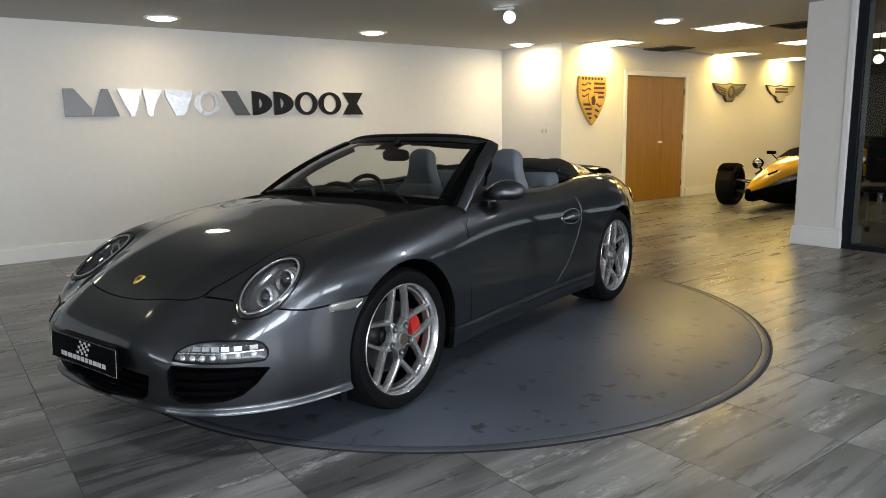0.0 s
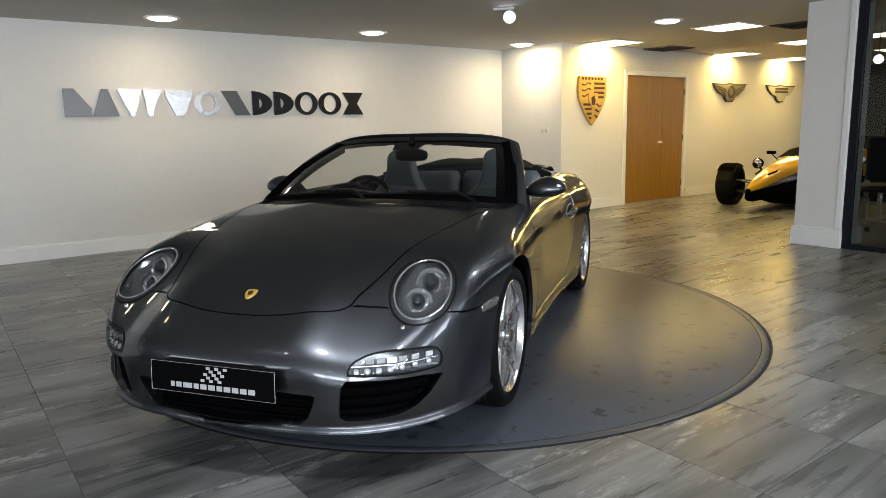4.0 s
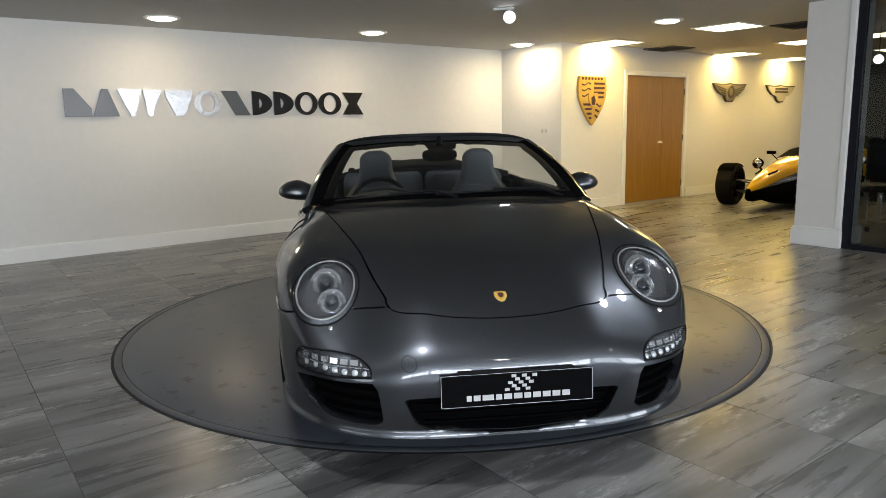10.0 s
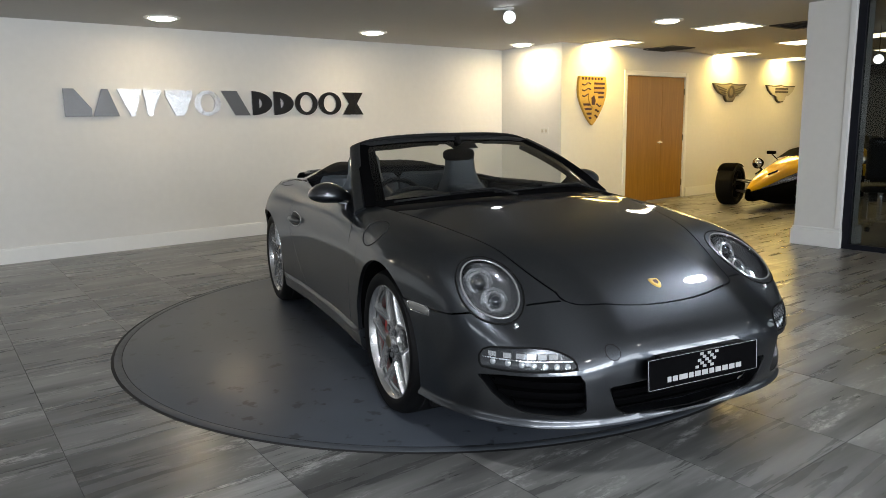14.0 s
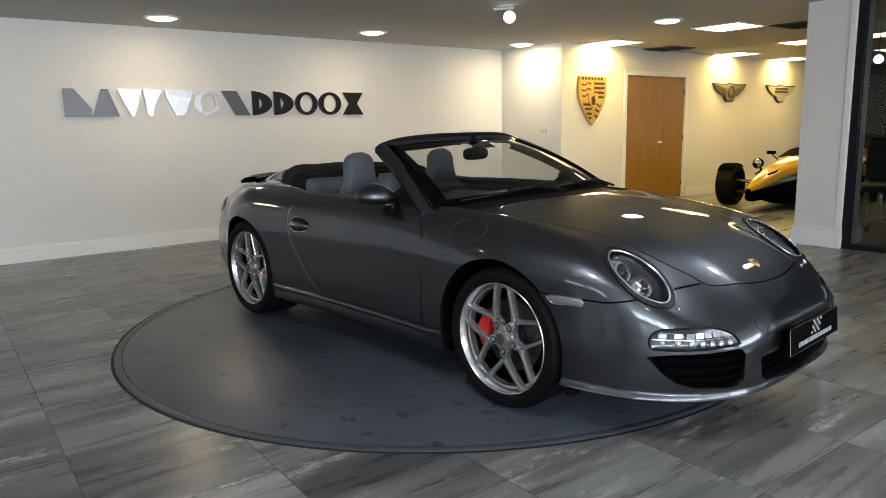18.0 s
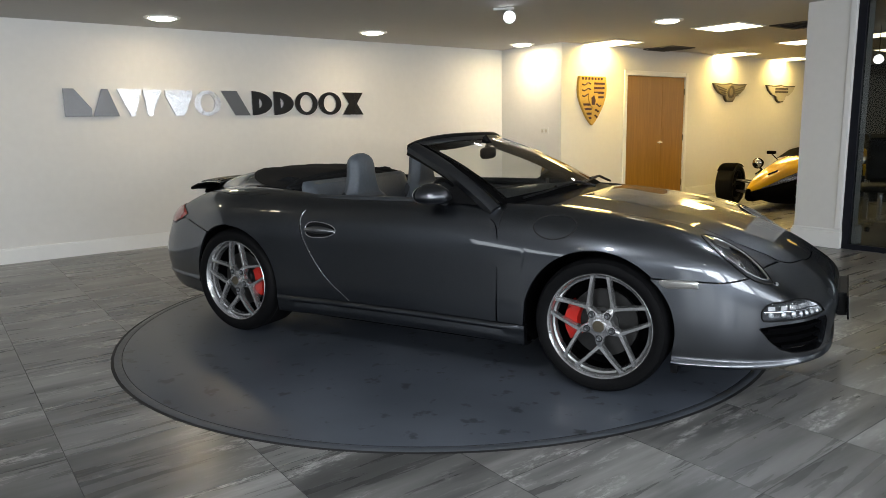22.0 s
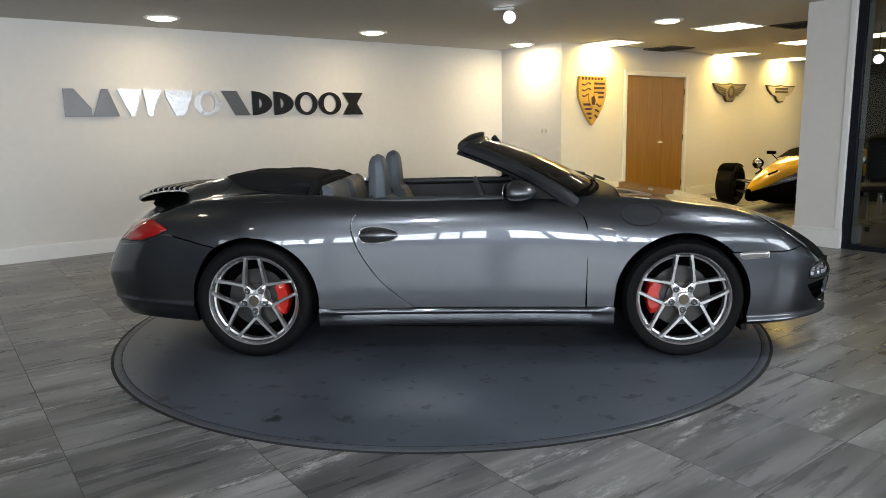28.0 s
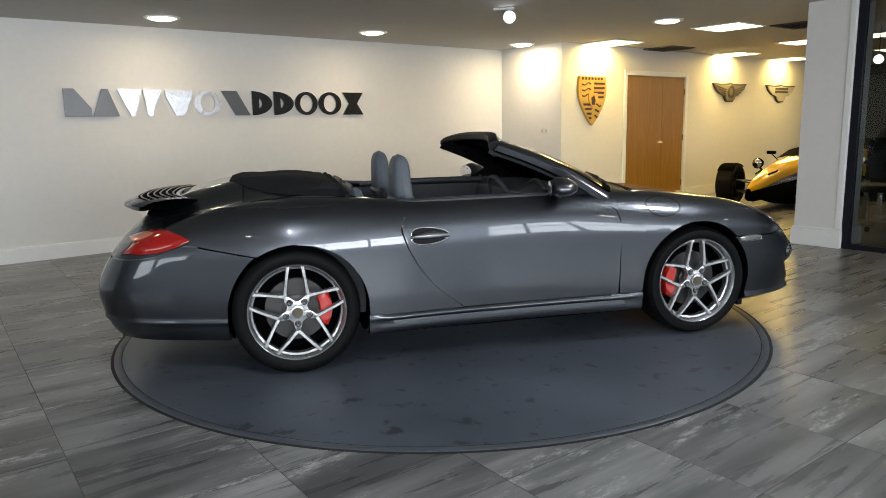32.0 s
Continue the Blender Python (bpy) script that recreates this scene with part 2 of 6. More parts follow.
M = {
    "wall": material("white_wall_paint", (0.76, 0.75, 0.73), 0.75, vary=0.03, grain=14, bump=0.05),
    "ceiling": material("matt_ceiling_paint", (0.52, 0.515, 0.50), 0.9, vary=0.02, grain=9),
    "trim": material("satin_white_trim", (0.84, 0.84, 0.83), 0.35, vary=0.02, grain=20),
    # dark grey of the unseen walls, chosen to cut bounced light on the car
    "fill_cut_wall": material("fill_cut_wall_grey", (0.10, 0.10, 0.105), 0.7, vary=0.05, grain=12),
    "tile": floor_tile_material(),
    "grout": material("dark_grout", (0.042, 0.041, 0.040), 0.9, vary=0.2, grain=60),
    "oak": oak_material(),
    "disc": rubber_disc_material(),
    "ring": material("worn_dark_steel", (0.050, 0.056, 0.067), 0.42, 0.0, vary=0.25, grain=40, rough_vary=0.15),
    "gap": material("black_gap", (0.008, 0.008, 0.009), 0.8),
    "steel": material("brushed_steel", (0.62, 0.62, 0.63), 0.28, 1.0, vary=0.08, grain=60, rough_vary=0.08),
    "dull_steel": material("satin_steel", (0.15, 0.15, 0.155), 0.36, 0.9, vary=0.08, grain=60, rough_vary=0.08),
    "dark_letter": material("black_gloss_plastic", (0.012, 0.012, 0.013), 0.25),
    "gold": material("gold_relief", (0.62, 0.40, 0.09), 0.4, 0.35, vary=0.15, grain=50),
    "maroon": material("dark_maroon_enamel", (0.06, 0.020, 0.012), 0.35, vary=0.1, grain=40),
    "bronze": material("dark_bronze", (0.10, 0.085, 0.06), 0.45, 0.5, vary=0.2, grain=40),
    "cream": material("pale_silver_enamel", (0.55, 0.52, 0.44), 0.4, 0.3, vary=0.1, grain=40),
    "tan": material("dull_tan_enamel", (0.26, 0.225, 0.15), 0.45, 0.3, vary=0.15, grain=40),
    "glow_pale": material("lamp_pale", (1, 1, 1), 0.4, emit=(1.0, 0.90, 0.70), power=22.0),
    "glow_warm": material("lamp_warm", (1, 1, 1), 0.4, emit=(1.0, 0.86, 0.52), power=9.0),
    "glow_white": material("lamp_white", (1, 1, 1), 0.4, emit=(0.97, 0.98, 1.0), power=14.0),
    "vent": material("grey_grille", (0.10, 0.095, 0.085), 0.6),
    "frame": material("dark_blue_black_frame", (0.008, 0.009, 0.014), 0.45, spec=0.25, vary=0.1, grain=30),
    "glass": sheet_glass("partition_glass", (0.52, 0.54, 0.54)),
    "windscreen": sheet_glass("windscreen_glass", (0.80, 0.83, 0.81)),
    "lens": sheet_glass("lamp_lens", (0.95, 0.96, 0.97), 0.0, 1.28),
    "socket": material("white_plastic", (0.72, 0.72, 0.70), 0.4, vary=0.02),
    "dark_plastic": material("black_textured_plastic", (0.014, 0.014, 0.015), 0.5, vary=0.2, grain=200, bump=0.1),
    "paint": car_paint("metallic_grey_paint", (0.072, 0.078, 0.089)),
    "tyre": material("tyre_rubber", (0.004, 0.004, 0.0045), 0.6, spec=0.12, vary=0.2, grain=90, bump=0.1),
    "alloy": material("silver_alloy", (0.46, 0.46, 0.465), 0.27, 0.85, vary=0.04, grain=40, coat=0.3),
    "chrome": material("bright_chrome", (0.80, 0.80, 0.82), 0.08, 1.0),
    "lamp_ring": material("silver_lamp_ring", (0.50, 0.51, 0.53), 0.2, 0.8),
    "lamp_bowl": material("silver_lamp_bowl", (0.24, 0.245, 0.26), 0.16, 0.75, vary=0.1, grain=80),
    "bowl_dark": material("grey_lamp_bowl", (0.16, 0.165, 0.175), 0.3, 0.8),
    "bulb": material("clear_bulb", (0.85, 0.87, 0.9), 0.08, 0.6),
    "lamp_back": material("grey_lamp_back", (0.16, 0.165, 0.175), 0.22, 0.7),
    "lamp_chrome": material("frosted_lamp_chrome", (0.88, 0.89, 0.91), 0.09, 0.75),
    "bright_ring": material("bright_silver_ring", (0.62, 0.63, 0.65), 0.16, 0.85),
    "projector": material("projector_glass", (0.03, 0.034, 0.042), 0.04, 0.2, coat=1.0, spec=1.0),
    "indicator": material("clear_indicator", (0.24, 0.235, 0.225), 0.2, 0.5, coat=1.0),
    # body paint made lighter, so the handle's highlights sit in its colour
    "handle_paint": car_paint("lightened_grey_paint", (0.20, 0.205, 0.215)),
    "trim_black": material("satin_black_trim", (0.005, 0.005, 0.0055), 0.45, spec=0.15),
    "tail_red": material("red_lamp_plastic", (0.30, 0.006, 0.004), 0.12, coat=1.0),
    "lens_pink": material("pale_lamp_plastic", (0.55, 0.16, 0.09), 0.1, coat=1.0),
    "leather": material("blue_grey_leather", (0.078, 0.092, 0.110), 0.5, vary=0.15, grain=60, bump=0.25),
    "leather_dark": material("dark_grey_leather", (0.030, 0.033, 0.038), 0.5, vary=0.15, grain=60, bump=0.2),
    "fabric": material("black_roof_fabric", (0.009, 0.0095, 0.011), 0.9, spec=0.2, vary=0.25, grain=120, bump=0.3),
    "iron": material("brake_disc_iron", (0.055, 0.054, 0.053), 0.4, 0.9, vary=0.15, grain=60),
    "caliper": material("red_brake_caliper", (0.45, 0.016, 0.010), 0.3, coat=0.5),
    "plate": material("black_display_plate", (0.003, 0.003, 0.0035), 0.35, spec=0.02),
    "white_print": material("pale_print", (0.46, 0.46, 0.47), 0.4),
    "yellow": material("gloss_yellow_paint", (0.68, 0.38, 0.010), 0.25, coat=0.8),
    # near-black for black parts; recesses carry their depth shade in it
    "shade_black": material("near_black_with_shade", (0.0022, 0.0022, 0.0025), 0.7, vary=0.1, spec=0.01),
}

# ---- building helpers ----


def part(name, bm, mat, parent=None, label="", smooth=True, angle=35, bevel=0.0):
    """Link a bmesh as one mesh object, under a thing or a part."""
    me = bpy.data.meshes.new(name)
    bmesh.ops.recalc_face_normals(bm, faces=bm.faces)
    bm.to_mesh(me)
    bm.free()
    me.materials.append(mat)
    if smooth:
        me.shade_smooth()
        me.set_sharp_from_angle(angle=radians(angle))
    ob = new(name, me)
    if parent:
        ob.parent = parent
    if label:
        ob["label"] = label
    if bevel:
        b = ob.modifiers.new("bevel", "BEVEL")
        b.width, b.segments, b.limit_method, b.angle_limit = bevel, 2, "ANGLE", radians(40)
    return ob


def shared(name, me, parent, m=None):
    ob = new(name, me)
    ob.parent = parent
    if m is not None:
        ob.matrix_basis = m
    return ob


def thing(name, label, category, m=None, group="", kind=""):
    ob = new(name)
    if m is not None:
        ob.matrix_basis = m
    return tagged(ob, label, category, group, kind)


def box(bm, x0, x1, y0, y1, z0, z1, m=None):
    v = [bm.verts.new((x, y, z)) for x in (x0, x1) for y in (y0, y1) for z in (z0, z1)]
    for f in ((0, 1, 3, 2), (4, 6, 7, 5), (0, 4, 5, 1), (2, 3, 7, 6), (0, 2, 6, 4), (1, 5, 7, 3)):
        bm.faces.new([v[i] for i in f])
    if m is not None:
        bmesh.ops.transform(bm, matrix=m, verts=v)
    return bm


def boxes(*rows):
    bm = bmesh.new()
    for r in rows:
        box(bm, *r)
    return bm


def lathe(profile, n=48, axis="Z", close=True):
    """Turn a profile of (radius, height) pairs round an axis."""
    bm = bmesh.new()
    rings = []
    for r, h in profile:
        ring = []
        for k in range(n):
            a = 2 * math.pi * k / n
            c, s = r * math.cos(a), r * math.sin(a)
            ring.append(bm.verts.new((c, s, h) if axis == "Z" else (c, h, s) if axis == "Y" else (h, c, s)))
        rings.append(ring)
    for a, b in zip(rings, rings[1:]):
        for k in range(n):
            bm.faces.new((a[k], a[(k + 1) % n], b[(k + 1) % n], b[k]))
    if close:
        for ring in (rings[0], rings[-1]):
            bm.faces.new(ring)
    return bm


def prism(bm, outline, place, depth):
    """Extrude a closed 2D outline: place(u, v, d) gives the point at depth d."""
    a = [bm.verts.new(place(u, v, 0.0)) for u, v in outline]
    b = [bm.verts.new(place(u, v, depth)) for u, v in outline]
    n = len(a)
    bm.faces.new(a)
    bm.faces.new(b[::-1])
    for k in range(n):
        bm.faces.new((a[k], b[k], b[(k + 1) % n], a[(k + 1) % n]))
    return bm


def tube(bm, pts, r, n=10, closed=False, caps=True):
    """A round bar along a line of points; r may be a number or one radius a point."""
    pts = [Vector(p) for p in pts]
    count = len(pts)
    rings = []
    up = None
    for i, p in enumerate(pts):
        q0 = pts[(i - 1) % count] if closed or i else p
        q1 = pts[(i + 1) % count] if closed or i < count - 1 else p
        d = (q1 - q0).normalized()
        if up is None:
            up = d.orthogonal().normalized()
        up = (up - d * up.dot(d)).normalized()
        side = d.cross(up)
        rad = r[i] if isinstance(r, (list, tuple)) else r
        rings.append([bm.verts.new(p + rad * (math.cos(2 * math.pi * k / n) * up + math.sin(2 * math.pi * k / n) * side)) for k in range(n)])
    pairs = list(zip(rings, rings[1:])) + ([(rings[-1], rings[0])] if closed else [])
    for a, b in pairs:
        for k in range(n):
            bm.faces.new((a[k], a[(k + 1) % n], b[(k + 1) % n], b[k]))
    if caps and not closed:
        bm.faces.new(rings[0])
        bm.faces.new(rings[-1][::-1])
    return bm


# ---- the room ----
WALL_Y, STEP_X, WALL2_Y = 4.444, 4.69, 3.22


def wall(name, label, *rows, mat="wall"):
    return tagged(part(name, boxes(*rows), M[mat], smooth=False), label, "wall", kind="structure")


floor = tagged(part("floor", boxes((XL, XR, YB, WALL_Y, -0.2, -0.0014)), M["grout"], smooth=False), "grey weathered board-look floor tiles with dark joints", "floor", kind="structure")
tagged(part("ceiling", boxes((XL - 0.2, XR + 0.2, YB - 0.2, WALL_Y + 0.2, CEIL, CEIL + 0.2)), M["ceiling"], smooth=False), "plain light grey painted ceiling", "ceiling", kind="structure")
wall("wall_north", "long plain white painted showroom wall", (XL, STEP_X, WALL_Y, WALL_Y + 0.2, -0.2, CEIL))
wall("wall_return", "short white return wall where the room steps in", (STEP_X, STEP_X + 0.2, WALL2_Y + 0.2, WALL_Y + 0.2, -0.2, CEIL))
DX0, DX1, DZ = 6.155, 7.690, 1.975
wall("wall_north_east", "white painted wall with double door, warmly lit", (STEP_X, DX0 - 0.02, WALL2_Y, WALL2_Y + 0.2, -0.2, CEIL),
     (DX1 + 0.02, XR, WALL2_Y, WALL2_Y + 0.2, -0.2, CEIL), (DX0 - 0.02, DX1 + 0.02, WALL2_Y, WALL2_Y + 0.2, DZ + 0.02, CEIL))
number = 11
# unseen side walls, dark so that the car's flanks mirror less light
for side, x0, x1, xf, label, mat in (("west", XL - 0.2, XL, XL - 0.12, "unseen side wall with high windows, darkened to cut fill light", "fill_cut_wall"), ("east", XR, XR + 0.2, XR + 0.06, "unseen end wall with high windows, darkened to cut fill light", "fill_cut_wall")):
    rows, y = [], YB
    for wy, _ in SIDE_WINDOWS[side]:
        rows += [(x0, x1, y, wy - 1.0, -0.2, CEIL), (x0, x1, wy - 1.0, wy + 1.0, -0.2, SZ0), (x0, x1, wy - 1.0, wy + 1.0, WZ1, CEIL)]
        y = wy + 1.0
    rows += [(x0, x1, y, WALL_Y if side == "west" else WALL2_Y, -0.2, CEIL)]
    wall("wall_" + side, label, *rows, mat=mat)
    # frames for the added side windows, out of view
    for wy, _ in SIDE_WINDOWS[side]:
        win = thing("window_%d" % number, "unseen high side window with dark frame, added for light", "window", kind="structure")
        number += 1
        part("window_frame", boxes((xf, xf + 0.06, wy - 1, wy + 1, SZ0, SZ0 + 0.05), (xf, xf + 0.06, wy - 1, wy + 1, WZ1 - 0.05, WZ1),
                                   (xf, xf + 0.06, wy - 1, wy - 0.95, SZ0 + 0.05, WZ1 - 0.05), (xf, xf + 0.06, wy + 0.95, wy + 1, SZ0 + 0.05, WZ1 - 0.05)), M["frame"], win, smooth=False)
rows, x = [], XL
for wx in WINDOWS:
    rows += [(x, wx - 1.0, YB - 0.2, YB, -0.2, CEIL)]
    rows += [(wx - 1.0, wx + 1.0, YB - 0.2, YB, -0.2, WZ0), (wx - 1.0, wx + 1.0, YB - 0.2, YB, WZ1, CEIL)]
    x = wx + 1.0
rows += [(x, XR, YB - 0.2, YB, -0.2, CEIL)]
wall("wall_south", "unseen wall with large showroom windows, darkened to cut fill light", *rows, mat="fill_cut_wall")
for i, wx in enumerate(WINDOWS):
    win = thing("window_%d" % (i + 1), "tall unseen showroom window with dark frame", "window", kind="structure")
    part("window_frame", boxes((wx - 1, wx + 1, YB - 0.12, YB - 0.06, WZ0, WZ0 + 0.05), (wx - 1, wx + 1, YB - 0.12, YB - 0.06, WZ1 - 0.05, WZ1),
                               (wx - 1, wx - 0.95, YB - 0.12, YB - 0.06, WZ0 + 0.05, WZ1 - 0.05), (wx + 0.95, wx + 1, YB - 0.12, YB - 0.06, WZ0 + 0.05, WZ1 - 0.05)), M["frame"], win, smooth=False)
    for dx in (-0.5, 0.0, 0.5):
        part("mullion", boxes((wx + dx - 0.025, wx + dx + 0.025, YB + 0.10, YB + 0.13, WZ0 + 0.05, WZ1 - 0.05)), M["frame"], win, smooth=False)
    part("transom", boxes((wx - 1, wx + 1, YB + 0.135, YB + 0.16, 1.70, 1.75)), M["frame"], win, smooth=False)


def skirting(name, *rows):
    """Skirting board: a plain board with a chamfered cap."""
    bm = bmesh.new()
    for x0, x1, y0, y1 in rows:
        box(bm, x0, x1, y0, y1, 0.0, 0.135)
        mx = 0.006
        box(bm, x0 + (mx if x1 - x0 < 0.05 else 0), x1, y0 + (mx if y1 - y0 < 0.05 else 0), y1, 0.135, 0.152)
    return tagged(part(name, bm, M["trim"], smooth=False), "white painted skirting board", "skirting board", kind="structure")


skirting("baseboard_north", (XL, STEP_X - 0.02, WALL_Y - 0.02, WALL_Y))
skirting("baseboard_return", (STEP_X - 0.02, STEP_X, WALL2_Y, WALL_Y - 0.02))
skirting("baseboard_north_east", (STEP_X, DX0 - 0.10, WALL2_Y - 0.02, WALL2_Y), (DX1 + 0.10, XR, WALL2_Y - 0.02, WALL2_Y))

# square column with a glazed partition beside it
CX = 4.43
wall("column", "square white painted column beside the glazing", (CX, CX + 0.46, -0.675, -0.25, 0, CEIL))
tagged(part("column_base", boxes((CX - 0.025, CX + 0.485, -0.712, -0.225, 0.0, 0.165), (CX - 0.014, CX + 0.474, -0.708, -0.236, 0.165, 0.19)), M["trim"], smooth=False, bevel=0.006),
       "white painted base block round the column", "skirting board", kind="structure")
tagged(part("column_trim", boxes((CX - 0.012, CX + 0.05, -0.705, -0.645, 0.19, CEIL)), M["trim"], smooth=False, bevel=0.008), "white corner trim beside the glazing", "trim", kind="structure")
glz = thing("glazed_partition", "dark framed full-height glass partition", "glass partition", kind="structure")
part("sill_rail", boxes((CX + 0.02, CX + 0.08, YB, -0.705, 0.0, 0.05)), M["frame"], glz, smooth=False)
part("head_rail", boxes((CX + 0.02, CX + 0.08, YB, -0.705, CEIL - 0.05, CEIL)), M["frame"], glz, smooth=False)
for y in (-0.74, -2.0, -3.3, -4.6, -5.9, -7.2):
    part("mullion", boxes((CX + 0.02, CX + 0.08, y - 0.035, y + 0.035, 0.05, CEIL - 0.05)), M["frame"], glz, smooth=False)
for y0, y1 in ((-1.965, -0.775), (-3.265, -2.035), (-4.565, -3.335), (-5.865, -4.635), (-7.165, -5.935)):
    part("pane", boxes((CX + 0.044, CX + 0.056, y0, y1, 0.05, CEIL - 0.05)), M["glass"], glz, smooth=False)


def tiles():
    """Square tiles on a grid; the nearest ones are objects, the rest one mesh."""
    pitch, x0, y0, g = 0.6218, 0.03, -2.575, 0.0018
    h = pitch / 2 - g
    bm = bmesh.new()
    low = [bm.verts.new((sx * h, sy * h, -0.012)) for sx, sy in ((-1, -1), (1, -1), (1, 1), (-1, 1))]
    mid = [bm.verts.new((sx * h, sy * h, -0.0005)) for sx, sy in ((-1, -1), (1, -1), (1, 1), (-1, 1))]
    top = [bm.verts.new((sx * (h - 0.0006), sy * (h - 0.0006), 0)) for sx, sy in ((-1, -1), (1, -1), (1, 1), (-1, 1))]
    for a, b in ((low, mid), (mid, top)):
        for k in range(4):
            bm.faces.new((a[k], a[(k + 1) % 4], b[(k + 1) % 4], b[k]))
    bm.faces.new(top)
    me = bpy.data.meshes.new("tile")
    bm.to_mesh(me)
    bm.free()
    me.materials.append(M["tile"])
    far, count, turn = bmesh.new(), 0, -1.25
    c, k = math.cos(radians(turn)), math.sin(radians(turn))
    for i in range(-18, 24):
        for j in range(-10, 13):
            u, v = (i + 0.5) * pitch, (j + 0.5) * pitch
            x, y = x0 + u * c - v * k, y0 + u * k + v * c
            if not (XL < x - h and x + h < XR and YB < y - h):
                continue
            if y - h > WALL_Y or (x - h > STEP_X + 0.15 and y - h > WALL2_Y):
                continue
            if -3.2 < x < 9.6 and -3.3 < y < 4.5 and math.hypot(x, y) > 1.5 and y - 1.6 * (x + 2.8) < 2.6 and y > -3.7 + 0.26 * (x + 2.8) and count < 300:
                ob = shared("tile", me, floor, pose(x, y, 0, 0, 0, turn))
                count += 1
            else:
                box(far, -h, h, -h, h, -0.012, 0, pose(x, y, 0, 0, 0, turn))
    tagged(part("tile_field", far, M["tile"], floor, smooth=False), kind="stuff")


# ---- wall furniture of the room ----


def double_door():
    d = thing("door_1", "oak veneer double door in a white frame, closed", "door", kind="structure")
    y = WALL2_Y
    part("door_frame", boxes((DX0 - 0.075, DX0 - 0.004, y - 0.018, y + 0.1, 0, DZ + 0.075), (DX1 + 0.004, DX1 + 0.075, y - 0.018, y + 0.1, 0, DZ + 0.075),
                             (DX0 - 0.004, DX1 + 0.004, y - 0.018, y + 0.1, DZ + 0.004, DZ + 0.075)), M["trim"], d, smooth=False, bevel=0.005)
    mid = 7.09
    for a, b in ((DX0, mid - 0.002), (mid + 0.002, DX1)):
        part("door_leaf", boxes((a, b, y + 0.012, y + 0.056, 0.008, DZ)), M["oak"], d, smooth=False, bevel=0.002)
    h = lathe([(0.004, 0.0), (0.026, 0.0), (0.026, -0.008), (0.011, -0.010), (0.011, -0.045), (0.003, -0.045)], 20, "Y")
    tube(h, [(0, -0.045, 0), (-0.03, -0.05, 0), (-0.13, -0.05, 0)], 0.010)
    bmesh.ops.translate(h, verts=h.verts, vec=(7.055, y + 0.012, 0.94))
    part("door_handle", h, M["steel"], d, "brushed steel lever handle")
    for z in (0.25, 1.0, 1.75):
        part("hinge", boxes((DX1 - 0.012, DX1 + 0.012, y + 0.002, y + 0.011, z - 0.05, z + 0.05)), M["bronze"], d, smooth=False)


def wall_sign():
    """A row of eleven plain raised shapes; the name that they stand for is not lettered."""
    s = thing("wall_sign", "raised steel and black shapes in a row on the white wall", "sign", pose(0, WALL_Y, 0))
    z0, z1 = 1.443, 1.725
    zm, hh = (z0 + z1) / 2, (z1 - z0) / 2
    spans = [("wedge", -1.379, -1.125), ("tri", -1.115, -0.856), ("vee", -0.862, -0.405), ("cone", -0.372, -0.075), ("ring", -0.055, 0.245), ("slant", 0.262, 0.60),
             ("half", 0.630, 0.880), ("half", 0.905, 1.165), ("ring", 1.185, 1.495), ("ring", 1.510, 1.835), ("bow", 1.860, 2.165)]
    for i, (kind, a, b) in enumerate(spans):
        mat = M["dark_letter"] if i > 5 else M["steel"] if i in (2, 3, 4) else M["dull_steel"]
        m = (a + b) / 2
        for d0, d1, mt in ((0.0, 0.022, M["steel"]), (0.0222, 0.036, mat)):
            bm = bmesh.new()
            put = lambda u, v, d, d0=d0: (u, -d0 - d, v)
            if kind in ("ring", "half"):
                c, rx, ends = (m, (b - a) / 2, (0, 2 * math.pi)) if kind == "ring" else (a, b - a, (-math.pi / 2, math.pi / 2))
                n, q1, p1 = 40, (0.56 if kind == "ring" else 0.50), (0.74 if kind == "ring" else 0.58)
                for k in range(n):
                    a0, a1 = (ends[0] + (ends[1] - ends[0]) * (k + q) / n for q in (0, 1))
                    out = [(c + rx * q * math.cos(t), zm + hh * p * math.sin(t)) for t, q, p in ((a0, 1, 1), (a1, 1, 1), (a1, q1, p1), (a0, q1, p1))]
                    prism(bm, out, put, d1 - d0)
                if kind == "half":
                    prism(bm, [(a, zm - hh * 0.58), (a, zm + hh * 0.58), (a + 0.085, zm + hh * 0.55), (a + 0.085, zm - hh * 0.55)], put, d1 - d0)
                bmesh.ops.remove_doubles(bm, verts=bm.verts, dist=0.0005)
            elif kind == "tri":
                prism(bm, [(a, z0), (b, z0), (m + 0.03, z1), (m - 0.03, z1)], put, d1 - d0)
            elif kind == "wedge":
                prism(bm, [(a, z0), (a, z1), (a + 0.10, z1), (b, z0 + 0.08), (b, z0)], put, d1 - d0)
            elif kind == "cone":
                prism(bm, [(a, z1 - 0.06), (a, z1), (b, z1), (b, z1 - 0.06), (m + 0.045, z0), (m - 0.045, z0)], put, d1 - d0)
            elif kind == "slant":
                prism(bm, [(a, z1), (a + 0.18, z1), (b, z0), (b - 0.18, z0)], put, d1 - d0)
            elif kind == "bow":
                prism(bm, [(a, z1), (b, z1), (m + 0.06, zm), (b, z0), (a, z0), (m - 0.06, zm)], put, d1 - d0)
            else:
                prism(bm, [(a, z1), (a + 0.12, z0), (a + 0.16, z0), (m + 0.015, z1)], put, d1 - d0)
                prism(bm, [(m + 0.03, z1), (b - 0.16, z0), (b - 0.12, z0), (b, z1)], put, d1 - d0)
            part("raised_shape" if d0 else "backing_shape", bm, mt, s, smooth=False)


